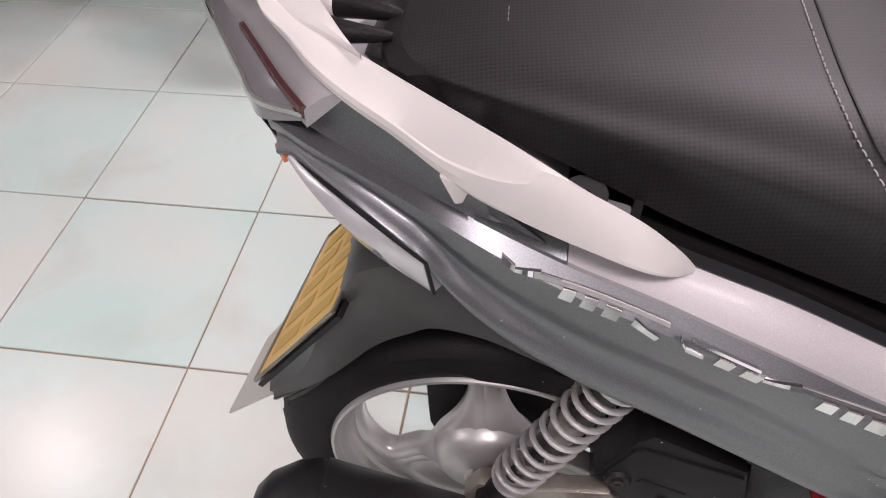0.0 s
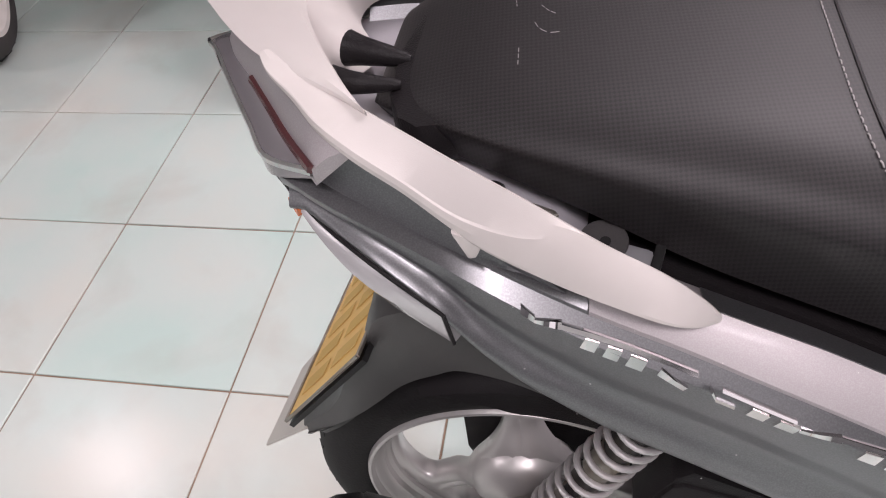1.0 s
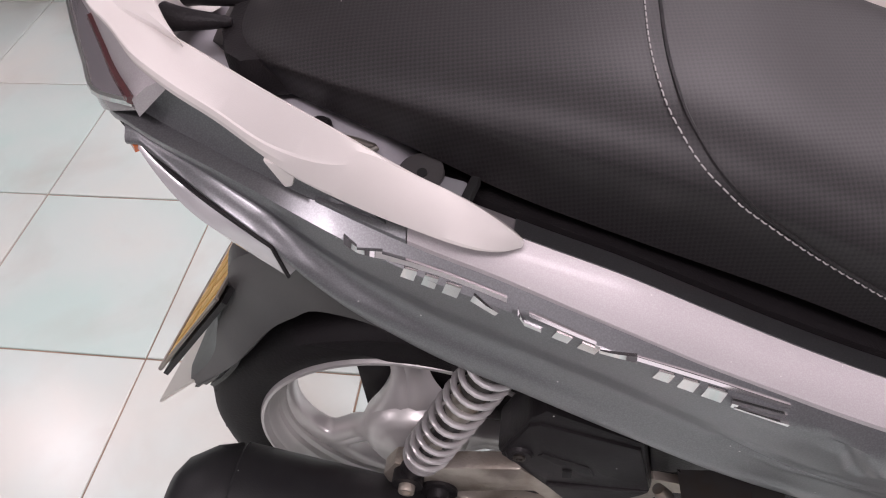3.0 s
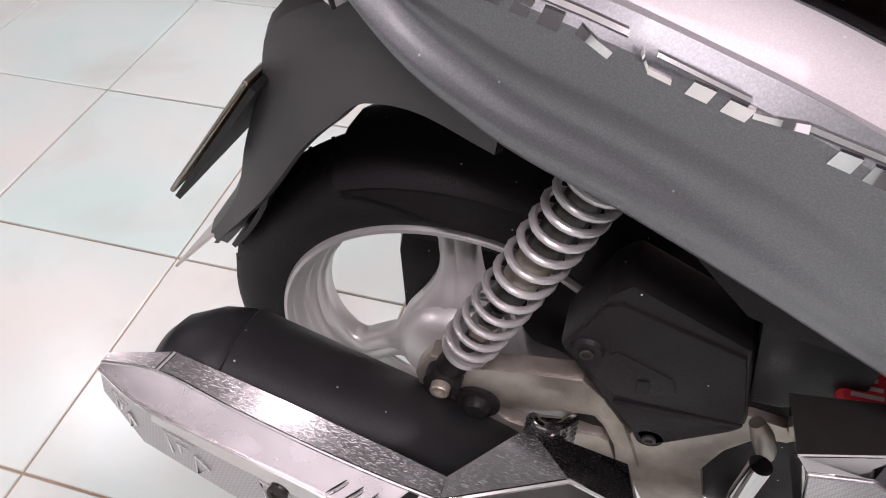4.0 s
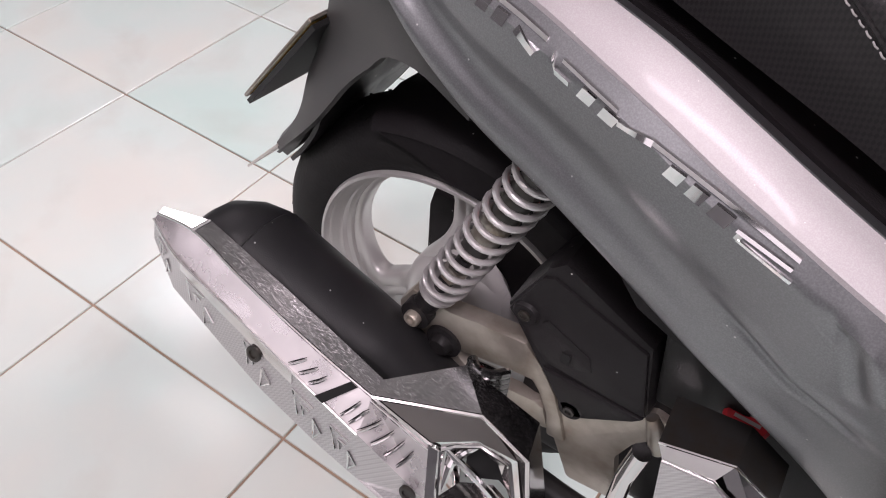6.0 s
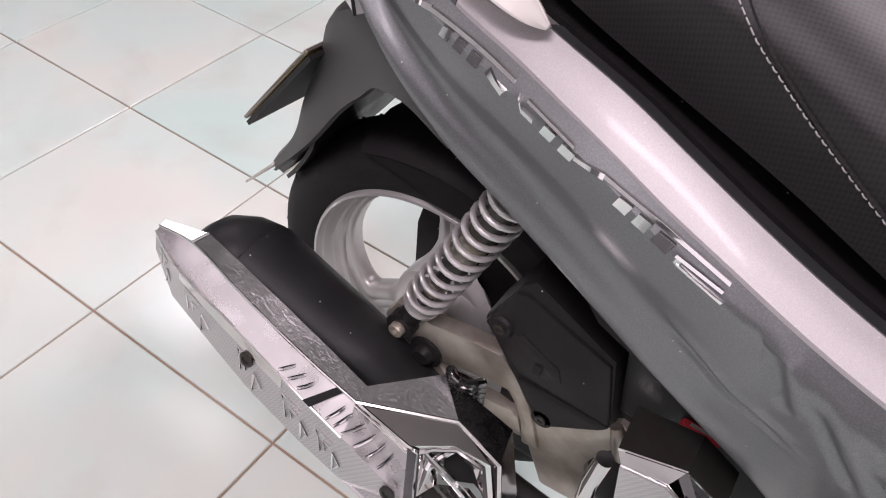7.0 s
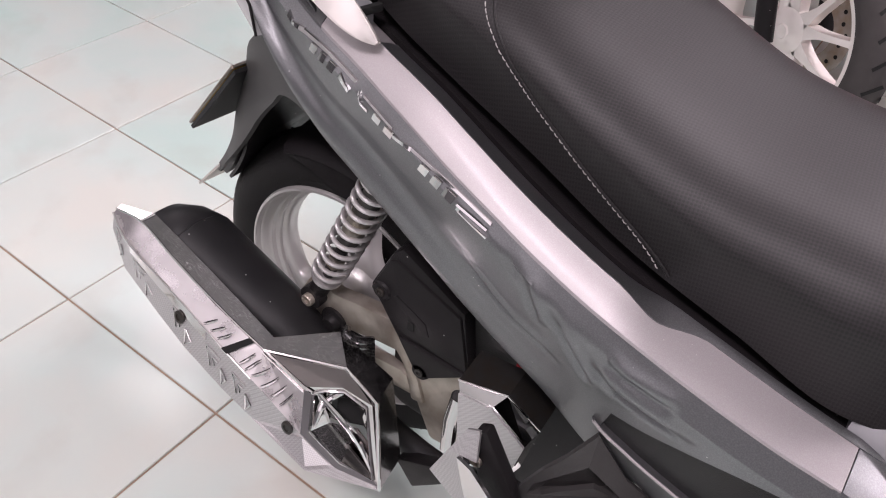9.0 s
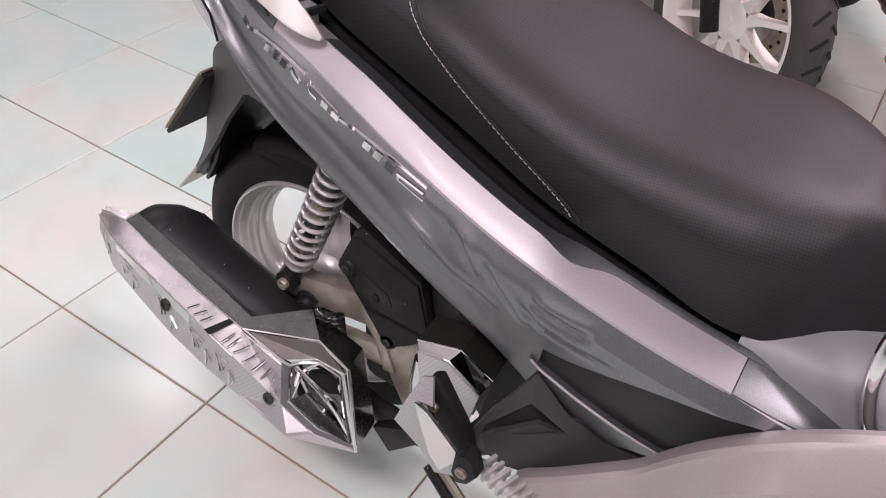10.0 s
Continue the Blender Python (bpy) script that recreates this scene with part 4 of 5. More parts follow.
def build_muffler():
    rings = []
    prof = [(-0.232, 0.014), (-0.231, 0.034), (-0.222, 0.05), (-0.2, 0.066), (-0.178, 0.0725), (-0.174, 0.0715), (-0.172, 0.074), (-0.1, 0.0675), (0.0, 0.0585), (0.06, 0.053), (0.1, 0.045), (0.12, 0.026), (0.125, 0.012)]
    for x, r in prof:
        c = muffler_centre(x)
        rings.append([c + Vector((0.3 * r * math.sin(t), r * math.cos(t), r * math.sin(t))) for t in np.linspace(0, 2 * math.pi, 40, endpoint=False)])
    muf = part("muffler", loft(rings), MUFF, SCOOTER, "black painted muffler with a chrome heat guard", 50)
    pts = path([(0.11, -0.09, 0.21), (0.2, -0.1, 0.2), (0.27, -0.1, 0.2), (0.33, -0.05, 0.17), (0.4, 0.0, 0.2)], 30)
    part("exhaust_pipe", tube(pts, 0.017, 14), MUFF, SCOOTER, "dark exhaust pipe")
    # heat guard: four long edges from the tail to the front
    xs = [-0.245, -0.18, -0.12, -0.063, 0.0, 0.05]
    inner = [(-0.24, -0.175, 0.425), (-0.18, -0.166, 0.435), (-0.12, -0.171, 0.423), (-0.063, -0.176, 0.41), (0.0, -0.182, 0.396), (0.049, -0.187, 0.384)]
    ridge = [(-0.244, -0.18, 0.418), (-0.19, -0.182, 0.428), (-0.125, -0.19, 0.414), (-0.066, -0.196, 0.4), (0.0, -0.2, 0.383), (0.047, -0.201, 0.371)]
    crease = [(-0.248, -0.184, 0.411), (-0.205, -0.201, 0.405), (-0.135, -0.211, 0.391), (-0.07, -0.218, 0.378), (-0.004, -0.226, 0.364), (0.05, -0.229, 0.346)]
    lower = [(-0.25, -0.19, 0.386), (-0.22, -0.204, 0.34), (-0.14, -0.22, 0.326), (-0.075, -0.231, 0.312), (0.0, -0.238, 0.296), (0.055, -0.24, 0.283)]
    def strip(name, a, b, mat, label):
        return part(name, shell([[a[k], a[k + 1], b[k + 1], b[k]] for k in range(len(a) - 1)], thick=0.003), mat, muf, label, 12)
    strip("guard_top", inner, ridge, SCUFF, "scratched chrome top of the heat guard")
    strip("guard_band", ridge, crease, SATIN, "polished chrome band of the heat guard")
    strip("guard_side", crease, lower, CARBON, "silver carbon pattern guard side")
    # front frame round a window
    fold, rc, bt = Vector((0.139, -0.157, 0.368)), Vector((0.193, -0.165, 0.355)), Vector((0.229, -0.2, 0.246))
    v, r0, c1, l1 = Vector(inner[-1]), Vector(ridge[-1]), Vector(crease[-1]), Vector(lower[-1])
    top_in, top_rc = Vector((0.1, -0.125, 0.378)), Vector((0.182, -0.122, 0.351))
    frame_pts = [r0, fold, rc, bt, Vector((0.15, -0.246, 0.268)), l1, c1]
    part("guard_shoulder", shell([[r0, v, top_in, fold], [fold, top_in, top_rc], [fold, top_rc, rc], [rc, top_rc, Vector((0.222, -0.15, 0.25)), bt]], thick=0.003), SCUFF, muf, "scratched chrome shoulder", 12)
    fins = part("guard_boss", shell([[(0.099, -0.117, 0.374), (0.131, -0.107, 0.366), (0.13, -0.103, 0.314), (0.095, -0.115, 0.322)]], thick=0.004), SCUFF, muf, "ribbed chrome boss behind the shoulder")
    for k in range(6):
        a, b2 = Vector((0.1, -0.122, 0.378)).lerp(Vector((0.096, -0.12, 0.326)), k / 5), Vector((0.131, -0.112, 0.37)).lerp(Vector((0.13, -0.108, 0.318)), k / 5)
        part("rib", tube(path([tuple(a + Vector((0, 0.008, -0.004))), tuple(a.lerp(b2, 0.3) + Vector((0, -0.004, 0.002))), tuple(a.lerp(b2, 0.7) + Vector((0, -0.004, 0.001))), tuple(b2 + Vector((0.002, 0.01, -0.004)))], 10), 0.0056, 10), SCUFF, fins)
    win = [Vector((0.12, -0.194, 0.341)), Vector((0.13, -0.185, 0.345)), Vector((0.149, -0.172, 0.345)), Vector((0.177, -0.165, 0.33)), Vector((0.216, -0.197, 0.252)), Vector((0.177, -0.212, 0.271)), Vector((0.133, -0.217, 0.302))]
    mid1 = [Vector((0.109, -0.199, 0.35)), Vector((0.146, -0.173, 0.353)), Vector((0.183, -0.162, 0.338)), Vector((0.226, -0.198, 0.244)), Vector((0.174, -0.219, 0.264)), Vector((0.125, -0.226, 0.299))]
    part("guard_frame", shell([[r0, fold, mid1[1], mid1[0]], [fold, rc, mid1[2], mid1[1]], [rc, bt, mid1[3], mid1[2]]], thick=0.003), DARKCHROME, muf, "chrome frame, darkened to imitate dark reflections", 10)
    part("guard_band", shell([[r0, mid1[0], mid1[5], c1]], thick=0.003), SATIN, muf, "polished chrome band with louvres", 12)
    part("bright_edge", tube([r0 + Vector((0, -0.001, 0.001)), mid1[0] + Vector((0, -0.001, 0.001)), win[0] + Vector((0, -0.001, 0.001))], 0.0022, 6), CHROME, muf)
    part("bright_edge", tube([r0.lerp(c1, 0.1) + Vector((0, -0.001, 0.001)), mid1[0].lerp(mid1[5], 0.12) + Vector((0, -0.001, 0.001))], 0.0013, 6), CHROME, muf)
    part("bright_edge", tube([Vector(ridge[1]), Vector(inner[1])], 0.002, 6), CHROME, muf)
    part("guard_side", shell([[c1, mid1[5], mid1[4], frame_pts[4], l1], [mid1[4], mid1[3], bt, frame_pts[4]]], thick=0.003), CARBON, muf, "", 10)
    part("window_frame", shell([[mid1[0], mid1[1], win[1], win[0]], [mid1[1], mid1[2], win[2], win[1]], [mid1[2], win[3], win[2]], [mid1[2], mid1[3], win[4], win[3]], [mid1[3], mid1[4], win[5], win[4]], [mid1[4], mid1[5], win[6], win[5]], [mid1[5], mid1[0], win[0], win[6]]], thick=0.0025), CHROME, muf, "chrome window frame", 10)
    for loop in (win + [win[0]], [r0, fold, rc, bt]):
        part("bright_edge", tube([p + Vector((0, -0.001, 0.001)) for p in loop], 0.0022, 6), CHROME, muf)
    mid_win = sum(win, Vector()) / len(win)
    deep = [p.lerp(mid_win, 0.34 + 0.16 * (k % 2)) + Vector((0.0, 0.016 + 0.008 * (k % 3), -0.006)) for k, p in enumerate(win)]
    for k in range(len(win)):
        j = (k + 1) % len(win)
        # bright and darkened chrome alternate to imitate reflections on the facets
        part("window_facet", shell([[win[k], win[j], deep[j], deep[k]]], thick=0.0015), (CHROME, DARKCHROME, SCUFF)[k % 3], muf)
    # black backing stands for the shade deep in the window
    part("dark_backing", shell([[p + Vector((0.0, 0.012, -0.006)) for p in deep]], thick=0.003), SHADEBLACK, muf, "black backing for the shade inside the window")
    for k in range(2):
        a, b2 = win[k * 2 + 0], win[(k * 2 + 4) % 7]
        part("window_bar", tube(path([a + Vector((0, 0.004, 0)), a.lerp(b2, 0.5) + Vector((0.012 - 0.02 * k, 0.006, 0.006)), b2 + Vector((0, 0.004, 0))], 12), [0.002, 0.003, 0.0036, 0.004, 0.0042, 0.0044, 0.0044, 0.0042, 0.004, 0.0036, 0.003, 0.002], 8), CHROME, muf)
    # raised slashes, arrows and the dark slit
    def on_band(f, g):
        n = len(ridge) - 1
        k = min(int(f * n), n - 1)
        u = f * n - k
        return Vector(ridge[k]).lerp(Vector(ridge[k + 1]), u).lerp(Vector(crease[k]).lerp(Vector(crease[k + 1]), u), g)

    def on_side(f, g):
        n = len(lower) - 1
        k = min(int(f * n), n - 1)
        u = f * n - k
        return Vector(crease[k]).lerp(Vector(crease[k + 1]), u).lerp(Vector(lower[k]).lerp(Vector(lower[k + 1]), u), g)
    lift = Vector((0, -0.0018, 0.0014))
    def louvre(pts):
        part("slash", tube([p + lift * 0.9 for p in pts], [0.0005, 0.0015, 0.0016, 0.0015, 0.0005], 7), CHROME, muf)
        # thin black line stands for the shade along each slash
        part("slash_shade", tube([p + lift * 0.6 + Vector((-0.0016, 0.0008, 0.0012)) for p in pts], [0.0003, 0.0006, 0.0006, 0.0006, 0.0003], 6), SHADEBLACK, muf)
    def on_front(f, g):
        """The band's surface, carried on over its front piece."""
        if f <= 1:
            return on_band(f, g)
        u = (f - 1) / 0.18
        return r0.lerp(mid1[0], u).lerp(c1.lerp(mid1[5], u), g)
    for f, g0, g1 in ((0.70, 0.9, 0.4), (0.74, 0.9, 0.4), (0.78, 0.9, 0.4), (0.925, 0.92, 0.3), (0.963, 0.92, 0.3), (1.0, 0.92, 0.3), (1.037, 0.92, 0.3), (1.072, 0.9, 0.32), (1.105, 0.88, 0.36)):
        louvre([on_front(f + 0.075 * (g0 - g), g) for g in np.linspace(g0, g1, 5)])
    part("slit", shell([[on_band(0.815, 1.0) + lift, on_band(0.90, 0.03) + lift, on_band(0.935, 0.03) + lift, on_band(0.85, 1.0) + lift]], thick=0.001), SHADEBLACK, muf, "dark vent slit")
    lip = [(on_side(f, 0.02) + lift * 0.9, on_side(f, 0.24) + lift * 0.9) for f in np.linspace(0.24, 0.72, 11)]
    part("guard_lip", shell([[p[0], q[0], q[1], p[1]] for p, q in zip(lip, lip[1:])], thick=0.002), CHROME, muf, "raised chrome lip", 12)
    for f in (0.1, 0.3, 0.56, 0.76, 0.92):
        for shape in (((0.045, 0.3), (-0.035, 0.3), (-0.015, 0.72)), ((0.03, 0.44), (0.0, 0.44), (0.008, 0.62)), ((0.045, 0.5), (0.08, 0.66), (0.045, 0.9), (0.045, 0.5))):
            pts = [on_side(min(f + p, 0.999), g) + Vector((0, -0.0012, 0)) for p, g in shape]
            part("arrow_mark", tube(pts, 0.0013, 6), CHROME, muf)
    part("band_edge", tube([Vector(p) + Vector((0, -0.001, 0.001)) for p in path(ridge, 30)], 0.0014, 6), CHROME, muf)
    part("crease_edge", tube([Vector(p) + Vector((0, -0.0008, 0.0005)) for p in path(crease, 30)], 0.0015, 6), CHROME, muf)
    for p, turn in (((-0.08, -0.2275, 0.359), 20), ((0.11, -0.235, 0.304), 16)):
        part("bolt", bolt(p[0], p[1] + 0.004, p[2], 0.0088, 0.003, None, Matrix.Rotation(radians(-turn), 4, "X")), DARKSTEEL, muf)


build_wheel()
build_shock()
build_swingarm()
build_engine_cover()
build_muffler()


# ---- tail, fender, lamps, engine details ----
def build_tail():
    half = [(-0.108, -0.071, 0.837), (-0.147, -0.052, 0.833), (-0.166, -0.024, 0.834), (-0.203, 0.032, 0.834), (-0.23, 0.074, 0.833)]
    inner = [(-0.106, -0.075, 0.843), (-0.13, -0.046, 0.843), (-0.15, -0.018, 0.843), (-0.172, 0.012, 0.843), (-0.208, 0.06, 0.842)]
    hidden = [(-0.082, -0.072, 0.857), (-0.1, -0.06, 0.864), (-0.12, -0.04, 0.872), (-0.14, -0.018, 0.874), (-0.185, 0.052, 0.866)]

    def round_tail(right, back):
        left = [tuple(mirror(p)) for p in right[::-1]]
        mid_z = (right[-1][2] + left[0][2]) / 2
        return [Vector(p) for p in path(right + [(back, mid_y(back), mid_z)] + left, 49)]
    out, mid, inn = round_tail(half, -0.24), round_tail(inner, -0.218), round_tail(hidden, -0.2)
    drop = Vector((0, 0, 1))
    tail = part("tail_light", loft([[o - drop * (0.004 + 0.02 * min(k, 48 - k, 10) / 10), o - drop * 0.003, o, m.lerp(o, 0.5) + drop * 0.0015, m, m - drop * (0.006 + 0.02 * min(k, 48 - k, 10) / 10)] for k, (o, m) in enumerate(zip(out, mid))]), SMOKE, SCOOTER, "smoked tail light lens with bright trim", 30)
    part("trim", tube([o + drop * 0.0008 for o in out], 0.0022, 6), CHROME, tail, "bright trim line")
    part("trim", tube([out[k] + drop * 0.001 for k in range(6)], 0.0028, 6), CHROME, tail)
    part("dark_red_line", tube([m + drop * 0.0012 for m in mid[:16]], 0.0034, 6), WINE, tail, "dark red lens edge")
    part("tail_cover", loft([[m + drop * 0.001, m.lerp(i, 0.5) + drop * 0.003, i, i - drop * 0.006, m - drop * 0.012] for m, i in zip(mid, inn)]), SILVER, tail, "silver tail cover")
    # turn signal under the side panel
    up = path([(-0.152, -0.034, 0.805), (-0.125, -0.055, 0.789), (-0.08, -0.086, 0.777), (-0.03, -0.105, 0.749)], 20)
    dn = path([(-0.152, -0.031, 0.798), (-0.122, -0.057, 0.772), (-0.085, -0.084, 0.745), (-0.026, -0.107, 0.719)], 20)
    rings = []
    for k, (a, b) in enumerate(zip(up, dn)):
        a, b = Vector(a), Vector(b)
        o = Vector((-0.25, -0.95, 0)) * 0.006 * math.sin(math.pi * (k + 1.5) / 22)
        rings.append([a, a.lerp(b, 0.15) + o * 0.8, a.lerp(b, 0.5) + o * 1.5, b, b + Vector((0.01, 0.02, 0)), a + Vector((0.01, 0.02, 0))])
    sig = part("turn_signal", loft(rings), LENS, SCOOTER, "clear turn signal lens", 40)
    rings = [[p + Vector((0.004, 0.008, 0)) if k not in (0, 3) else p for k, p in enumerate(r)] for r in rings]
    part("reflector", tube([Vector(p).lerp(Vector(q), 0.5) + Vector((0.004, 0.008, 0)) for p, q in list(zip(up, dn))[2:-2]], 0.006, 8), CHROME, sig)
    part("lens_rim", tube([Vector(p) + Vector((0, -0.003, 0.002)) for p in up] + [Vector(dn[-1])], 0.0016, 6), BLACK, sig, "black lens rim")
    part("amber_marker", shell([[(-0.141, -0.046, 0.7935), (-0.133, -0.054, 0.789), (-0.1335, -0.0545, 0.784), (-0.1415, -0.046, 0.789)]], thick=0.003), AMBER, sig, "small amber marker")


def build_fender():
    outer = path([(0.06, 0.71), (-0.05, 0.70), (-0.105, 0.665), (-0.13, 0.605), (-0.158, 0.55), (-0.183, 0.49), (-0.215, 0.44), (-0.245, 0.402)], 36)
    inner = path([(0.06, 0.627), (0.0, 0.643), (-0.035, 0.632), (-0.06, 0.606), (-0.085, 0.58), (-0.105, 0.556), (-0.122, 0.532), (-0.147, 0.498), (-0.19, 0.447), (-0.238, 0.394)], 36)
    yr = smooth(np.linspace(0, 1, 8), [-0.095, -0.085, -0.066, -0.052, -0.045, -0.038, -0.028, -0.016])
    rings = []
    for k, (o, i) in enumerate(zip(outer, inner)):
        f = k / 35
        a = yr(f)
        b = 2 * 0.068 - a
        rings.append([(i[0], a, i[1]), (o[0] + 0.012, a, o[1] - 0.008), (o[0] + 0.003, a + 0.006, o[1]), (o[0], a + 0.02, o[1] + 0.004), (o[0], b - 0.02, o[1] + 0.004), (o[0] + 0.012, b, o[1] - 0.008), (o[0] + 0.02, b, o[1] - 0.022),
                      (o[0] + 0.022, b - 0.005, o[1] - 0.022), (o[0] + 0.018, b - 0.006, o[1] - 0.012), (o[0] + 0.018, a + 0.006, o[1] - 0.012), (i[0] + 0.004, a + 0.005, i[1])])
    lined = [[(o[0] + 0.0205, yr(k / 35) + 0.008, o[1] - 0.015), (o[0] + 0.0205, 0.128 - yr(k / 35), o[1] - 0.015), (i[0] + 0.002, 0.128 - yr(k / 35), i[1]), (i[0] + 0.004, 0.125 - yr(k / 35), i[1]), (o[0] + 0.024, 0.125 - yr(k / 35), o[1] - 0.019), (o[0] + 0.024, yr(k / 35) + 0.008, o[1] - 0.019)] for k, (o, i) in enumerate(zip(outer, inner))]
    fen = part("rear_fender", loft(rings), FENDERM, SCOOTER, "black plastic rear fender with a plate holder", 40)
    # black sheet added to give the arch its inner shade
    part("dark_backing", loft(lined), BLACK, fen, "black sheet added to keep the hollow behind dark", 40)
    part("mud_flap", shell([[(-0.236, -0.014, 0.402), (-0.313, 0.001, 0.319), (-0.3, 0.115, 0.319), (-0.225, 0.15, 0.402)]], thick=0.003), PALE, fen, "pale translucent mud flap tip")
    tr, br, bl, tl = Vector((-0.122, -0.06, 0.625)), Vector((-0.212, -0.063, 0.513)), Vector((-0.19, 0.127, 0.513)), Vector((-0.1, 0.13, 0.625))
    n = (bl - br).cross(tr - br).normalized()
    n = n if n.x < 0 else -n
    bm = shell([[p + n * 0.002 for p in (tr, br, bl, tl)]], thick=0.0015)
    plate = part("number_plate", bm, YELLOW, SCOOTER, "yellow number plate with dark bars")
    c = (tr + br + bl + tl) / 4
    grow = [c + (p - c) * 1.05 - n * 0.0025 for p in (tr, br, bl, tl)]
    part("plate_holder", shell([grow], thick=0.005), DARK, plate, "dark plate holder")
    part("plate_rim", tube([c + (p - c) * 1.03 + n * 0.002 for p in (tr, br, bl, tl, tr)], 0.0022, 6), STEEL, plate)
    u, v = (bl - br), (br - tr)
    for row, cols in ((0.28, 5), (0.72, 5)):
        for k in range(cols):
            o = tr + v * row + u * (0.14 + 0.18 * k)
            q = [o - v * 0.17 - u * 0.05, o - v * 0.17 + u * 0.05, o + v * 0.17 + u * 0.05, o + v * 0.17 - u * 0.05]
            part("bar", shell([[p + n * 0.0026 for p in q]], thick=0.0005), BARM, plate)
    # hugger over the tyre
    rings = []
    for k, ang in enumerate(np.linspace(112, 38, 30)):
        f = k / 29
        r_low = 0.25 - 0.038 * min(1, f * 3.5)
        c, s = math.cos(radians(ang)), math.sin(radians(ang))
        sec = [(r_low, -0.015), (0.25, -0.015), (0.252, -0.018), (0.262, -0.012), (0.27, 0.008), (0.2745, 0.042), (0.271, 0.075), (0.264, 0.092), (0.24, 0.099), (0.24, 0.094), (0.26, 0.087), (0.268, 0.042), (0.264, 0.006), (0.256, -0.008), (r_low, -0.01)]
        rings.append([(r * c, y, 0.262 + r * s) for r, y in sec])
    part("inner_fender", loft(rings), BLACK, SCOOTER, "black inner fender over the rear tyre", 50)


def build_engine():
    part("engine_block", box(0.30, 0.03, 0.33, 0.34, 0.18, 0.26, 0.02), BLACK, SCOOTER, "black engine block under the seat")
    part("gear_case", box(0.08, 0.12, 0.27, 0.34, 0.09, 0.17, 0.03), BLACK, SCOOTER, "black transmission case")
    part("axle", tube([(0.0, -0.06, 0.262), (0.0, 0.1, 0.262)], 0.016, 14), STEEL, SCOOTER)
    drum = lathe([(0.001, -0.034), (0.025, -0.034), (0.03, -0.03), (0.05, -0.026), (0.062, -0.016), (0.068, 0.004), (0.068, 0.02), (0.001, 0.02)], 48, m=Matrix.Translation((0, 0.02, 0.262)))
    part("drum_hub", drum, ALLOY, SCOOTER)
    # chrome radiator guard
    a, b, c, d, e = (0.278, -0.092, 0.45), (0.282, -0.142, 0.451), (0.338, -0.134, 0.462), (0.337, -0.097, 0.467), (0.378, -0.125, 0.427)
    b2, c2, e2 = (0.29, -0.15, 0.445), (0.329, -0.147, 0.449), (0.374, -0.148, 0.421)
    low1, low2, f1 = (0.303, -0.16, 0.375), (0.368, -0.16, 0.372), (0.376, -0.085, 0.43)
    guard = part("radiator_guard", shell([[b, b2, c2, c], [c, c2, e2, e], [e, e2, low2, (0.372, -0.14, 0.37)], [a, b, b2, low1, (0.3, -0.09, 0.37)]], thick=0.003), CHROME, SCOOTER, "chrome radiator guard with a carbon pattern face", 15)
    part("guard_face", shell([[Vector(p) + Vector((0, -0.0005, 0)) for p in (b2, low1, low2, e2, c2)]], thick=0.003), CARBON, guard, "silver carbon pattern face")
    part("guard_top", shell([[a, b, c, d], [d, c, e, f1]], thick=0.003), DARKSTEEL, guard, "scuffed black top", 15)
    for loop in ((b, c, e), (b2, c2, e2)):
        part("bright_edge", tube(loop, 0.0013, 6), CHROME, guard)
    cap = part("cap", lathe([(0.0005, -0.012), (0.017, -0.012), (0.02, -0.008), (0.02, 0.0), (0.0005, 0.0)], 30, m=Matrix.Translation((0.334, -0.066, 0.432)) @ Matrix.Rotation(radians(-62), 4, "X")), REDCAP, SCOOTER, "red radiator cap with a warning label")
    for k, (u, w) in enumerate(((-0.009, 0.014), (-0.003, 0.022), (0.003, 0.02), (0.009, 0.012))):
        part("label_bar", box(0.334, -0.066, 0.432, w, 0.0016, 0.003, 0, Matrix.Rotation(radians(-62), 4, "X") @ Matrix.Translation((0, -0.0122, u))), THREAD, cap, "pale label bar")
    part("hose_joint", tube([(0.268, -0.09, 0.402), (0.276, -0.092, 0.388), (0.282, -0.094, 0.374), (0.285, -0.095, 0.366)], [0.006, 0.009, 0.0085, 0.006], 14), STEEL, SCOOTER, "brass hose joint")
    part("pipe_sleeve", tube([(0.274, -0.12, 0.392), (0.27, -0.123, 0.35), (0.272, -0.125, 0.29)], 0.009, 16), CHROME, SCOOTER, "chrome sleeve beside the engine")
    part("side_shield", slab([(0.247, 0.5), (0.3, 0.49), (0.335, 0.47), (0.335, 0.42), (0.285, 0.4), (0.262, 0.4)], 1, -0.072, 0.012, 0.004), DARK, SCOOTER, "black plastic shield beside the engine cover")
    part("heel_bracket", slab([(0.2, 0.2), (0.26, 0.24), (0.29, 0.3), (0.31, 0.3), (0.28, 0.22), (0.23, 0.16)], 1, -0.13, 0.02, 0.004), BLACK, SCOOTER, "black centre stand arm")


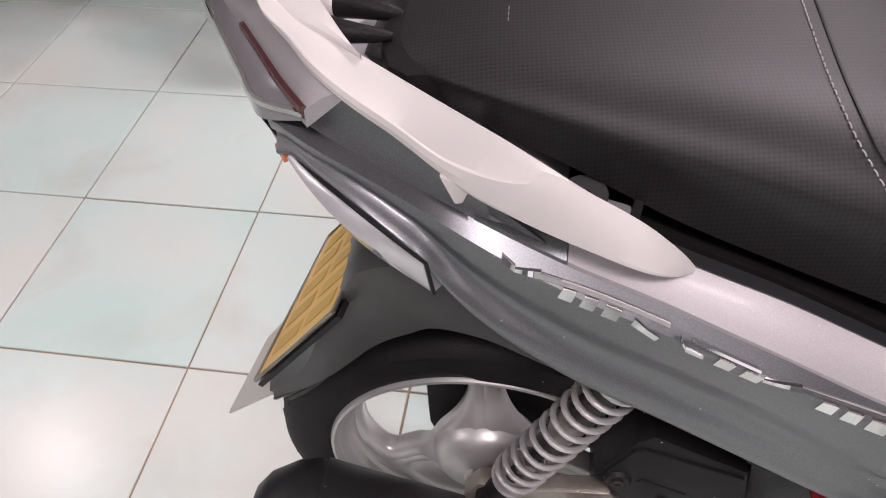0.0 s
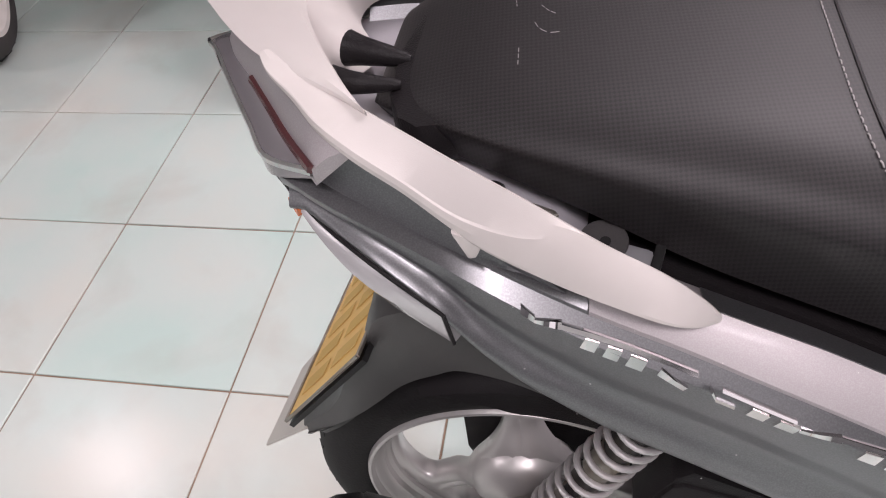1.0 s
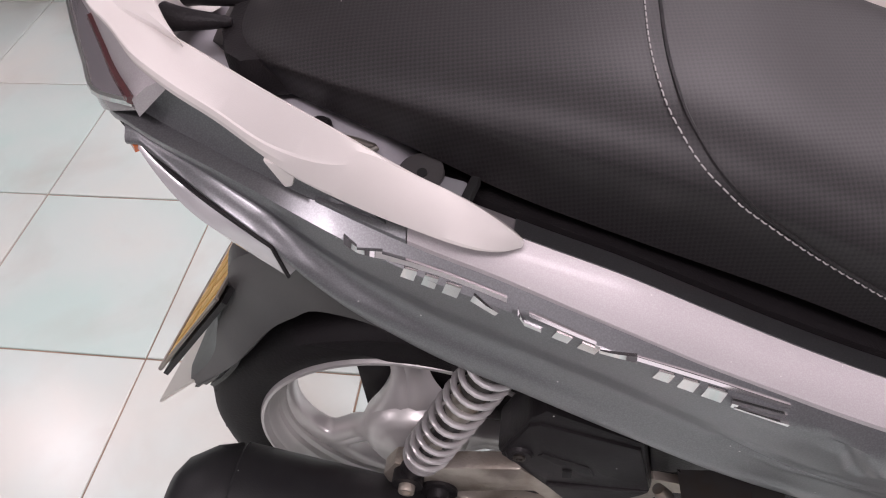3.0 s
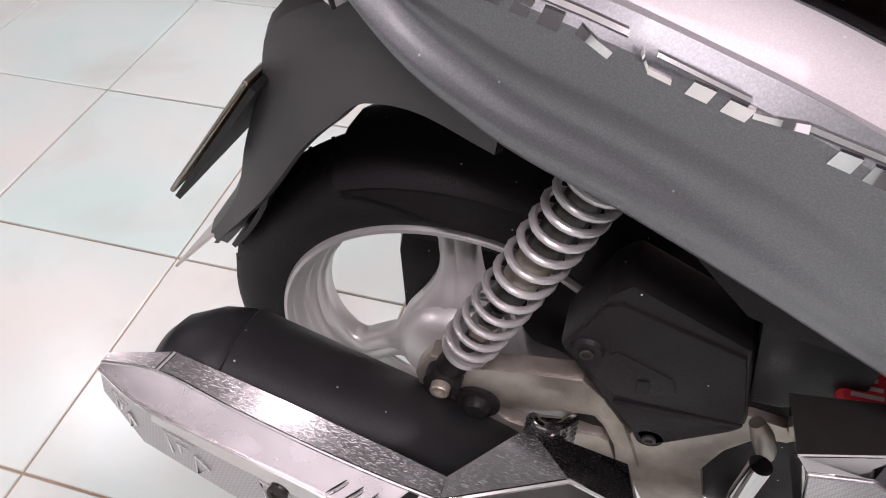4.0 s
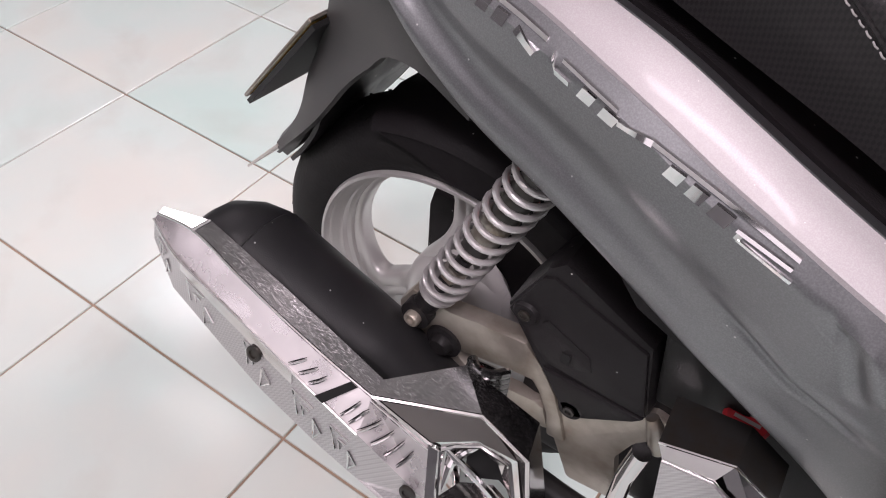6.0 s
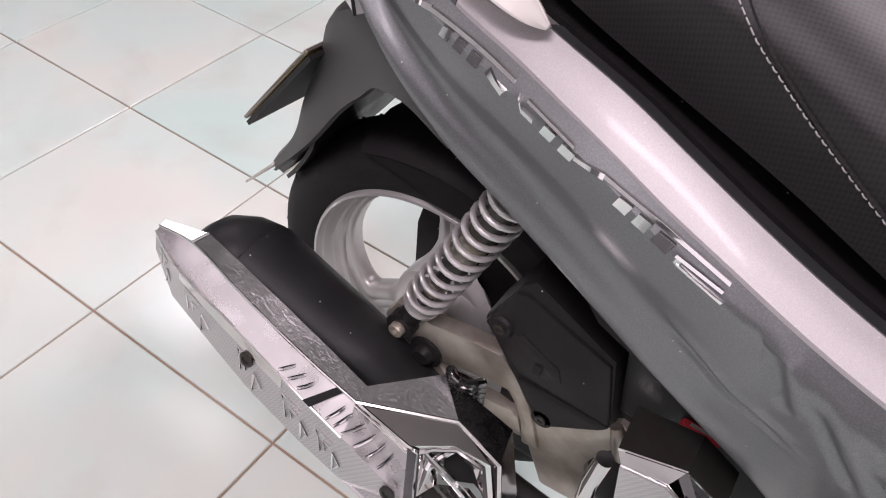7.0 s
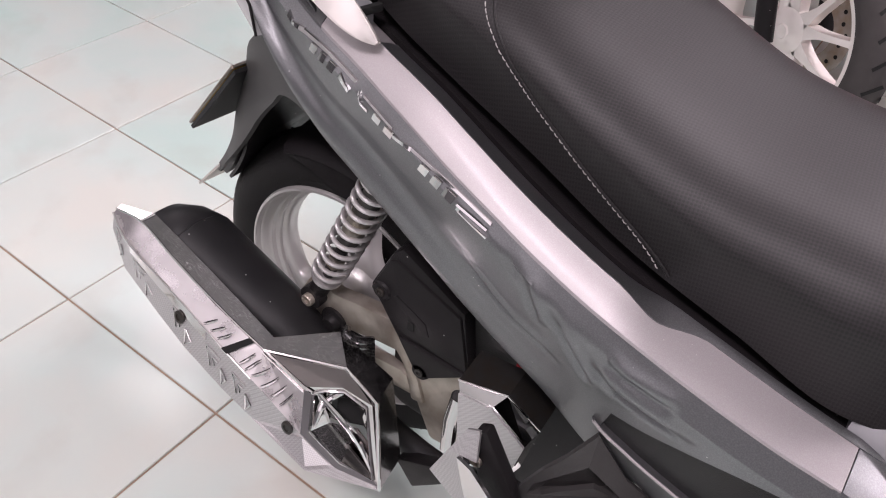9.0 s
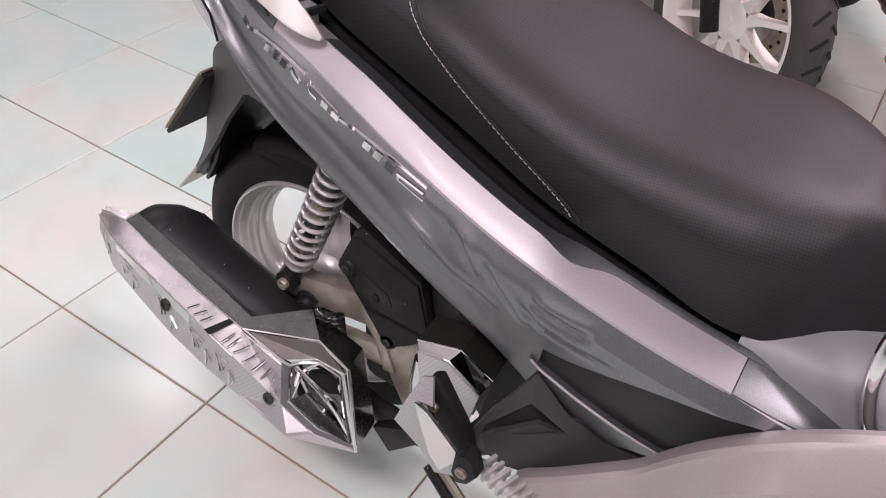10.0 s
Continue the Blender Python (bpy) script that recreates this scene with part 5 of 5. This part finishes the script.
def build_foot_peg():
    y = -0.205
    brk = part("peg_bracket", slab([(0.341, 0.47), (0.345, 0.496), (0.356, 0.504), (0.394, 0.44), (0.404, 0.405), (0.394, 0.4), (0.378, 0.395), (0.357, 0.43)], 1, -0.212, 0.014, 0.003), BLACK, SCOOTER, "black passenger foot peg bracket")
    part("bolt", bolt(0.352, -0.211, 0.455, 0.007, 0.005), STEEL, brk)
    bm = shell([[(0.309, -0.225, 0.411), (0.327, -0.225, 0.465), (0.342, -0.23, 0.476), (0.354, -0.233, 0.443), (0.348, -0.23, 0.395)],
                [(0.327, -0.225, 0.465), (0.338, -0.215, 0.497), (0.351, -0.215, 0.505), (0.357, -0.222, 0.467), (0.342, -0.23, 0.476)],
                [(0.348, -0.23, 0.395), (0.354, -0.233, 0.443), (0.368, -0.236, 0.412), (0.384, -0.24, 0.401), (0.372, -0.235, 0.374)],
                [(0.384, -0.24, 0.401), (0.4, -0.24, 0.429), (0.402, -0.236, 0.395), (0.372, -0.235, 0.374)]], thick=0.004)
    part("peg_cover", bm, CARBON, brk, "silver carbon pattern cover", 15)
    part("peg_plate", shell([[(0.342, -0.2305, 0.476), (0.357, -0.2285, 0.467), (0.4, -0.237, 0.443), (0.4, -0.241, 0.429), (0.384, -0.241, 0.401), (0.368, -0.237, 0.412), (0.354, -0.2335, 0.443)]], thick=0.004), CHROME, brk, "chrome inner plate")
    joint = part("peg_joint", slab([(0.402, 0.446), (0.413, 0.458), (0.423, 0.452), (0.43, 0.431), (0.42, 0.411), (0.405, 0.402), (0.399, 0.419)], 1, -0.249, 0.02, 0.004), BLACK, SCOOTER, "black foot peg joint")
    part("bolt", bolt(0.413, -0.249, 0.43, 0.007, 0.004), STEEL, joint)
    peg = part("foot_peg", tube([(0.415, -0.212, 0.40), (0.49, -0.238, 0.41)], 0.008, 12), ALLOY, SCOOTER, "ribbed silver foot peg")
    for k in range(7):
        p = Vector((0.423, -0.214, 0.403)).lerp(Vector((0.487, -0.236, 0.411)), k / 6)
        part("rib", box(p.x, p.y, p.z + 0.006, 0.0045, 0.03, 0.012, 0.001, Matrix.Rotation(radians(-20), 4, "Z")), ALLOY, peg)
    part("peg_rail", tube([(0.36, -0.23, 0.37), (0.40, -0.24, 0.34), (0.44, -0.25, 0.33)], 0.006, 8), BLACK, SCOOTER)
    part("peg_rail", tube([(0.375, -0.225, 0.37), (0.415, -0.235, 0.345), (0.455, -0.245, 0.335)], 0.006, 8), STEEL, SCOOTER)


def build_front():
    """The lower fairing, skirt and step-through cover in front of the seat."""
    o = [(0.392, -0.195, 0.402), (0.394, -0.195, 0.429), (0.409, -0.19, 0.466), (0.425, -0.18, 0.492), (0.443, -0.165, 0.527), (0.479, -0.15, 0.47), (0.522, -0.14, 0.444), (0.565, -0.137, 0.445), (0.495, -0.16, 0.39), (0.468, -0.175, 0.377), (0.433, -0.19, 0.385), (0.413, -0.195, 0.398)]
    tri = [(0.403, -0.1935, 0.424), (0.406, -0.1925, 0.443), (0.446, -0.174, 0.49), (0.488, -0.156, 0.446)]
    low = [(0.411, -0.178, 0.426), (0.415, -0.176, 0.437), (0.446, -0.157, 0.476), (0.474, -0.143, 0.447)]
    faces = [[o[0], o[1], tri[1], tri[0]], [o[1], o[2], tri[1]], [o[2], o[3], tri[2], tri[1]], [o[3], o[4], tri[2]], [o[4], o[5], tri[3], tri[2]], [o[5], o[6], tri[3]], [o[6], o[7], o[8], tri[3]],
             [tri[3], o[8], o[9], o[10]], [tri[0], tri[3], o[10], o[11]], [o[0], tri[0], o[11]],
             [tri[0], tri[1], low[1], low[0]], [tri[1], tri[2], low[2], low[1]], [tri[2], tri[3], low[3], low[2]], [tri[3], tri[0], low[0], low[3]], low]
    part("lower_fairing", shell(faces, thick=0.006), FAIRING, SCOOTER, "dark grey lower fairing with a triangular recess", 18)
    part("fairing_rib", shell([[(0.416, -0.1885, 0.428), (0.425, -0.184, 0.437), (0.456, -0.167, 0.455), (0.474, -0.158, 0.445)]], thick=0.006), FAIRING, SCOOTER)
    edge = path([(0.45, -0.19, 0.385), (0.476, -0.19, 0.409), (0.532, -0.186, 0.464), (0.565, -0.181, 0.495), (0.585, -0.183, 0.529), (0.612, -0.188, 0.574), (0.664, -0.186, 0.628), (0.721, -0.168, 0.652), (0.832, -0.13, 0.656)], 40)
    rings = []
    for k, p in enumerate(edge):
        p = Vector(p)
        f = k / 39
        rings.append([p + Vector((0, 0.012, -0.004)), p + Vector((0, 0.003, 0)), p + Vector((0, -0.006, -0.0005)), p + Vector((0.001, -0.0105, -0.005)), p + Vector((0.003, -0.0125, -0.009)), p + Vector((0.007, -0.026 - 0.008 * f, -0.034)), p + Vector((0.03, -0.035 - 0.03 * f, -0.12)), p + Vector((0.03, -0.02, -0.12)), p + Vector((0.0, 0.01, -0.02))])
    part("side_skirt", loft(rings), SKIRT, SCOOTER, "silver side skirt along the footboard", 22)
    rings = []
    for x in np.linspace(0.6, 1.0, 24):
        y, m, top = -0.128 + 0.1 * max(0, x - 0.66), mid_y(x), 0.652 + 0.12 * max(0, x - 0.7)
        left = 2 * m - y
        rings.append([(x, y - 0.03, 0.5), (x, y - 0.01, 0.57), (x, y, top - 0.02), (x, y + 0.006, top - 0.006), (x, y + 0.02, top), (x, left - 0.02, top), (x, left - 0.006, top - 0.006), (x, left, top - 0.02), (x, left + 0.03, 0.5)])
    # black plate added to close the bright gap behind the skirt
    part("dark_backing", slab([(0.5, 0.4), (0.69, 0.4), (0.69, 0.6), (0.52, 0.56)], 1, -0.13, 0.01, 0.002), BLACK, SCOOTER, "black sheet added to keep the hollow behind dark")
    part("step_cover", loft(rings), GREY, SCOOTER, "smooth grey cover in front of the seat", 60)
    bm = tube(path([(0.735, -0.128, 0.615), (0.72, -0.131, 0.618), (0.708, -0.131, 0.64), (0.698, -0.129, 0.68), (0.7, -0.12, 0.715), (0.72, -0.11, 0.74)], 20), 0.007, 12)
    part("front_trim", bm, CHROME, SCOOTER, "bright front trim")
    # front half, out of view: leg shield, front wheel, fork, handlebar
    part("leg_shield", loft([[(1.0 + 0.18 * k, mid_y(1) - 0.2 + 0.05 * k, 0.3 + 0.62 * k), (1.06 + 0.18 * k, mid_y(1), 0.3 + 0.62 * k), (1.0 + 0.18 * k, mid_y(1) + 0.2 - 0.05 * k, 0.3 + 0.62 * k), (1.03 + 0.18 * k, mid_y(1), 0.3 + 0.62 * k)] for k in np.linspace(0, 1, 8)]), PAINT, SCOOTER, "grey leg shield")
    part("footboard", box(0.84, mid_y(0.84), 0.28, 0.46, 0.36, 0.05, 0.02), DARK, SCOOTER, "dark footboard")
    m = Matrix.Translation((1.28, mid_y(1.28), 0.255)) @ Matrix.Rotation(radians(-6.8), 4, "Z")
    part("front_wheel", lathe([(0.17, -0.03), (0.195, -0.038), (0.225, -0.04), (0.248, -0.025), (0.255, 0), (0.248, 0.025), (0.225, 0.04), (0.195, 0.038), (0.17, 0.03)], 64, m=m, closed=True), RUBBER, SCOOTER, "front tyre")
    part("fork", tube([(1.27, mid_y(1.27) - 0.06, 0.26), (1.12, mid_y(1.12) - 0.05, 0.75)], 0.02, 12), BLACK, SCOOTER)
    part("handlebar", tube([(1.05, -0.36, 1.0), (1.08, -0.2, 0.99), (1.1, -0.07, 0.97), (1.08, 0.06, 0.99), (1.05, 0.22, 1.0)], 0.014, 10), BLACK, SCOOTER)


def emblem_place(x, dz):
    """A place on the side panel near the raised lettering."""
    base = smooth([0.0, 0.022, 0.12, 0.2, 0.302, 0.33], [0.758, 0.753, 0.735, 0.716, 0.689, 0.681])(x)
    z = base + dz
    s, b = SZ(x) - 0.001, BZ(x)
    return Vector((x, panel_y(x, (z - s) / (b - s), BY(x), 1.0), z))


def build_emblem():
    """Raised chrome shapes along the side panel."""
    def bar(x0, z0, x1, z1, w, lean=0.0):
        rings = []
        for k in range(5):
            f = k / 4
            x, z = x0 + (x1 - x0) * f, z0 + (z1 - z0) * f
            p, q = emblem_place(x, z - w / 2), emblem_place(x + lean, z + w / 2)
            o = Vector((0, -0.0022, 0.0005))
            rings.append([p + Vector((0, 0.002, 0)), p.lerp(q, 0.12) + o, q.lerp(p, 0.12) + o, q + Vector((0, 0.002, 0))])
        return loft(rings)
    emblem = part("emblem", bar(0.045, 0.004, 0.128, 0.006, 0.0028), CHROME, SCOOTER, "raised chrome emblem shapes")
    shapes = [(0.02, 0.005, 0.029, 0.002, 0.006), (0.029, 0.0015, 0.046, 0.0045, 0.0042), (0.135, 0.003, 0.139, -0.0035, 0.004), (0.139, -0.0045, 0.15, -0.0045, 0.004),
              (0.186, -0.001, 0.209, 0.004, 0.0042), (0.209, 0.0045, 0.302, 0.006, 0.0026), (0.142, 0.004, 0.184, 0.0045, 0.002)]
    for s in shapes:
        part("emblem_bar", bar(*s), CHROME, emblem)
    # solid leaning blocks under the top line
    for x0, x1, h in ((0.057, 0.066, 0.0085), (0.071, 0.08, 0.0085), (0.085, 0.095, 0.0085), (0.156, 0.166, 0.008), (0.172, 0.183, 0.008), (0.219, 0.229, 0.0085), (0.234, 0.244, 0.0085), (0.249, 0.261, 0.0085)):
        part("emblem_bar", bar(x0, -0.0028, x1, -0.0024, h + 0.0022, 0.004), CHROME, emblem)
    part("emblem_bar", bar(0.104, -0.001, 0.12, -0.006, 0.006, 0.003), CHROME, emblem)
    part("emblem_bar", bar(0.267, -0.0015, 0.3, 0.0005, 0.0024, 0.001), CHROME, emblem)
    part("emblem_bar", bar(0.269, -0.0062, 0.302, -0.0045, 0.0024, 0.001), CHROME, emblem)
    part("emblem_bar", bar(0.267, -0.004, 0.2705, -0.004, 0.007, 0.002), CHROME, emblem)


build_tail()
build_fender()
build_engine()
build_foot_peg()
build_front()
build_emblem()


# ---- parked motorcycles in the background ----
def build_motorcycle(paint, label, lock):
    """Front wheel at the origin, heading -y; the body stands turned by lock degrees to it."""
    body_turn = Matrix.Rotation(radians(lock), 4, "Z")
    bike = thing("motorcycle", 0, 0, 0, label, "motorcycle", "parked motorcycles")
    c = Matrix.Translation((0, 0, 0.3)) @ Matrix.Rotation(radians(90), 4, "Z")
    prof = [(0.222, -0.045), (0.236, -0.052), (0.252, -0.055), (0.27, -0.05), (0.286, -0.034), (0.296, -0.012), (0.296, 0.012), (0.286, 0.034), (0.27, 0.05), (0.252, 0.055), (0.236, 0.052), (0.222, 0.045), (0.228, 0.0)]
    tyre = lathe(prof, 80, closed=True)
    wheel = part("wheel", lathe([(0.001, 0.03), (0.016, 0.03), (0.019, 0.026), (0.05, 0.022), (0.058, 0.015), (0.06, 0.0), (0.058, -0.015), (0.05, -0.022), (0.019, -0.026), (0.016, -0.03), (0.001, -0.03)], 30, m=c), ALLOY2, bike, "white cast alloy wheel hub")
    tyre.transform(c)
    part("tyre", tyre, DUSTY, wheel, "dusty black treaded tyre")
    bm = bmesh.new()
    for k in range(30):
        for side in (-1, 1):
            a = 2 * math.pi * (k + 0.5 * (side > 0)) / 30
            own = box(0, 0, 0, 0.0075, 0.046, 0.0034, 0, Matrix.Rotation(side * 0.6, 4, "Z"))
            own.transform(c @ Matrix.Rotation(a, 4, "Y") @ Matrix.Translation((0, side * 0.022, 0.2925)) @ Matrix.Rotation(-side * 0.5, 4, "X"))
            merge(bm, own)
    tagged(part("tread_groove", bm, SHADEBLACK, wheel), kind="stuff")
    part("rim", lathe([(0.234, -0.05), (0.236, -0.046), (0.224, -0.04), (0.214, -0.02), (0.212, 0.0), (0.214, 0.02), (0.224, 0.04), (0.236, 0.046), (0.234, 0.05), (0.218, 0.046), (0.206, 0.02), (0.204, 0.0), (0.206, -0.02), (0.218, -0.046)], 80, m=c, closed=True), ALLOY2, wheel, "white alloy rim")
    for k in range(5):
        bm = bmesh.new()
        for side in (-1, 1):
            rings = []
            for r, w in ((0.035, 0.046), (0.075, 0.03), (0.1, 0.019), (0.15, 0.0155), (0.19, 0.018), (0.212, 0.034)):
                x = side * (0.008 + 0.4 * max(0, r - 0.05))
                rings.append([(x - w / 2, -0.016, r), (x + w / 2, -0.016, r), (x + w / 2, 0.016, r), (x - w / 2, 0.016, r)])
            loft(rings, bm=bm)
        bm.transform(c @ Matrix.Rotation(2 * math.pi * k / 5 + 0.3, 4, "Y"))
        part("spoke", bm, ALLOY2, wheel)
    disc = lathe([(0.07, -0.066), (0.125, -0.066), (0.125, -0.07), (0.07, -0.07)], 60, m=c, closed=True)
    part("brake_disc", disc, STEEL, wheel, "drilled steel brake disc")
    bm = bmesh.new()
    for k in range(24):
        a = 2 * math.pi * k / 24
        lathe([(0.0005, -0.071), (0.0055, -0.071), (0.0055, -0.065), (0.0005, -0.065)], 8, bm, c @ Matrix.Translation((0.098 * math.cos(a) * (1 + 0.1 * (k % 2)), 0, 0.098 * math.sin(a) * (1 + 0.1 * (k % 2)))))
    tagged(part("disc_hole", bm, SHADEBLACK, wheel), kind="stuff")
    part("caliper", box(0.085, 0.09, 0.36, 0.05, 0.05, 0.09, 0.012), BLACK, bike, "black brake caliper")
    for x in (-0.1, 0.1):
        part("fork_leg", tube([(x, -0.02, 0.29), (x, 0.2, 0.9)], 0.024, 16), BLACK, bike, "fork leg")
    rings = []
    for a in np.linspace(-20, 95, 16):
        r = 0.325
        ca, sa = math.cos(radians(90 - a)), math.sin(radians(90 - a))
        rings.append([(x, -r * (1 - 0.15 * (x / 0.08) ** 2) * ca * -1, 0.3 + r * (1 - 0.15 * (x / 0.08) ** 2) * sa) for x in (-0.08, -0.05, 0, 0.05, 0.08)] + [(x, -(r - 0.01) * (1 - 0.15 * (x / 0.08) ** 2) * ca * -1, 0.3 + (r - 0.01) * (1 - 0.15 * (x / 0.08) ** 2) * sa) for x in (0.08, 0.05, 0, -0.05, -0.08)])
    part("front_fender", loft(rings), paint, bike, "painted front fender", 60)
    rings = []
    for k, y in enumerate(np.linspace(0.12, 1.5, 14)):
        w = 0.16 * math.sin(math.pi * (0.15 + 0.7 * k / 13)) + 0.04
        zt, zb = 0.86 - 0.1 * (k / 13) + 0.08 * math.sin(k / 2.2), 0.36 + 0.25 * (k / 13) ** 2
        rings.append([(-w, y, zb), (-w * 1.1, y, (zt + zb) / 2), (-w * 0.6, y, zt), (w * 0.6, y, zt), (w * 1.1, y, (zt + zb) / 2), (w, y, zb)])
    body = loft(rings)
    body.transform(body_turn)
    part("body", body, paint, bike, "painted motorcycle body", 60)
    fins = bmesh.new()
    for k in range(9):
        box(0, 0.48, 0.30 + 0.018 * k, 0.3, 0.22, 0.007, 0.001, bm=fins)
    box(0, 0.5, 0.35, 0.2, 0.28, 0.22, 0.02, bm=fins)
    fins.transform(body_turn)
    part("engine", fins, STEEL, bike, "finned engine")
    rear = lathe(prof, 64, closed=True)
    rear.transform(body_turn @ Matrix.Translation((0, 1.28, 0.3)) @ Matrix.Rotation(radians(90), 4, "Z"))
    part("rear_tyre", rear, RUBBER, bike, "black rear tyre")
    part("handlebar", tube([(-0.36, 0.32, 1.02), (-0.1, 0.26, 1.0), (0.1, 0.26, 1.0), (0.36, 0.32, 1.02)], 0.014, 10), BLACK, bike)
    return bike


def park(bike, x, y, turn):
    return copy_thing(bike, pose(x, y, 0, 0, 0, turn))


FIRST = build_motorcycle(REDPAINT, "red motorcycle with white alloy wheels parked beside the others", -36)
FIRST.matrix_basis = pose(0.24, 1.38, 0, 0, 0, 58)
park(FIRST, 0.9, 1.36, 62)
DARKBIKE = build_motorcycle(BLACK, "black motorcycle with white alloy wheels parked on the tiles", 0)
DARKBIKE.matrix_basis = pose(-0.62, 1.45, 0, 0, 0, 20)
park(DARKBIKE, -1.72, 1.36, 24)

for lx, ly in PANELS:
    lamp = thing("ceiling_light", lx, ly, 2.76, "slim white light panel hung under the ceiling", "ceiling light", "ceiling light panels")
    part("housing", box(lx, ly, 2.76, 1.22, 0.36, 0.05, 0.004), ALLOY, lamp)
    for dx in (-0.45, 0.45):
        part("hanger", tube([(lx + dx, ly, 2.785), (lx + dx, ly, 3.0)], 0.004, 6), STEEL, lamp)
lamp = thing("ceiling_light", *BULB, 2.97, "round white ceiling downlight", "ceiling light")
part("frame", lathe([(0.001, 0.02), (0.18, 0.02), (0.18, -0.02), (0.001, -0.02)], 32, m=Matrix.Translation((*BULB, 2.975)) @ Matrix.Rotation(radians(90), 4, "X")), ALLOY, lamp)
lay_tiles(FLOOR)
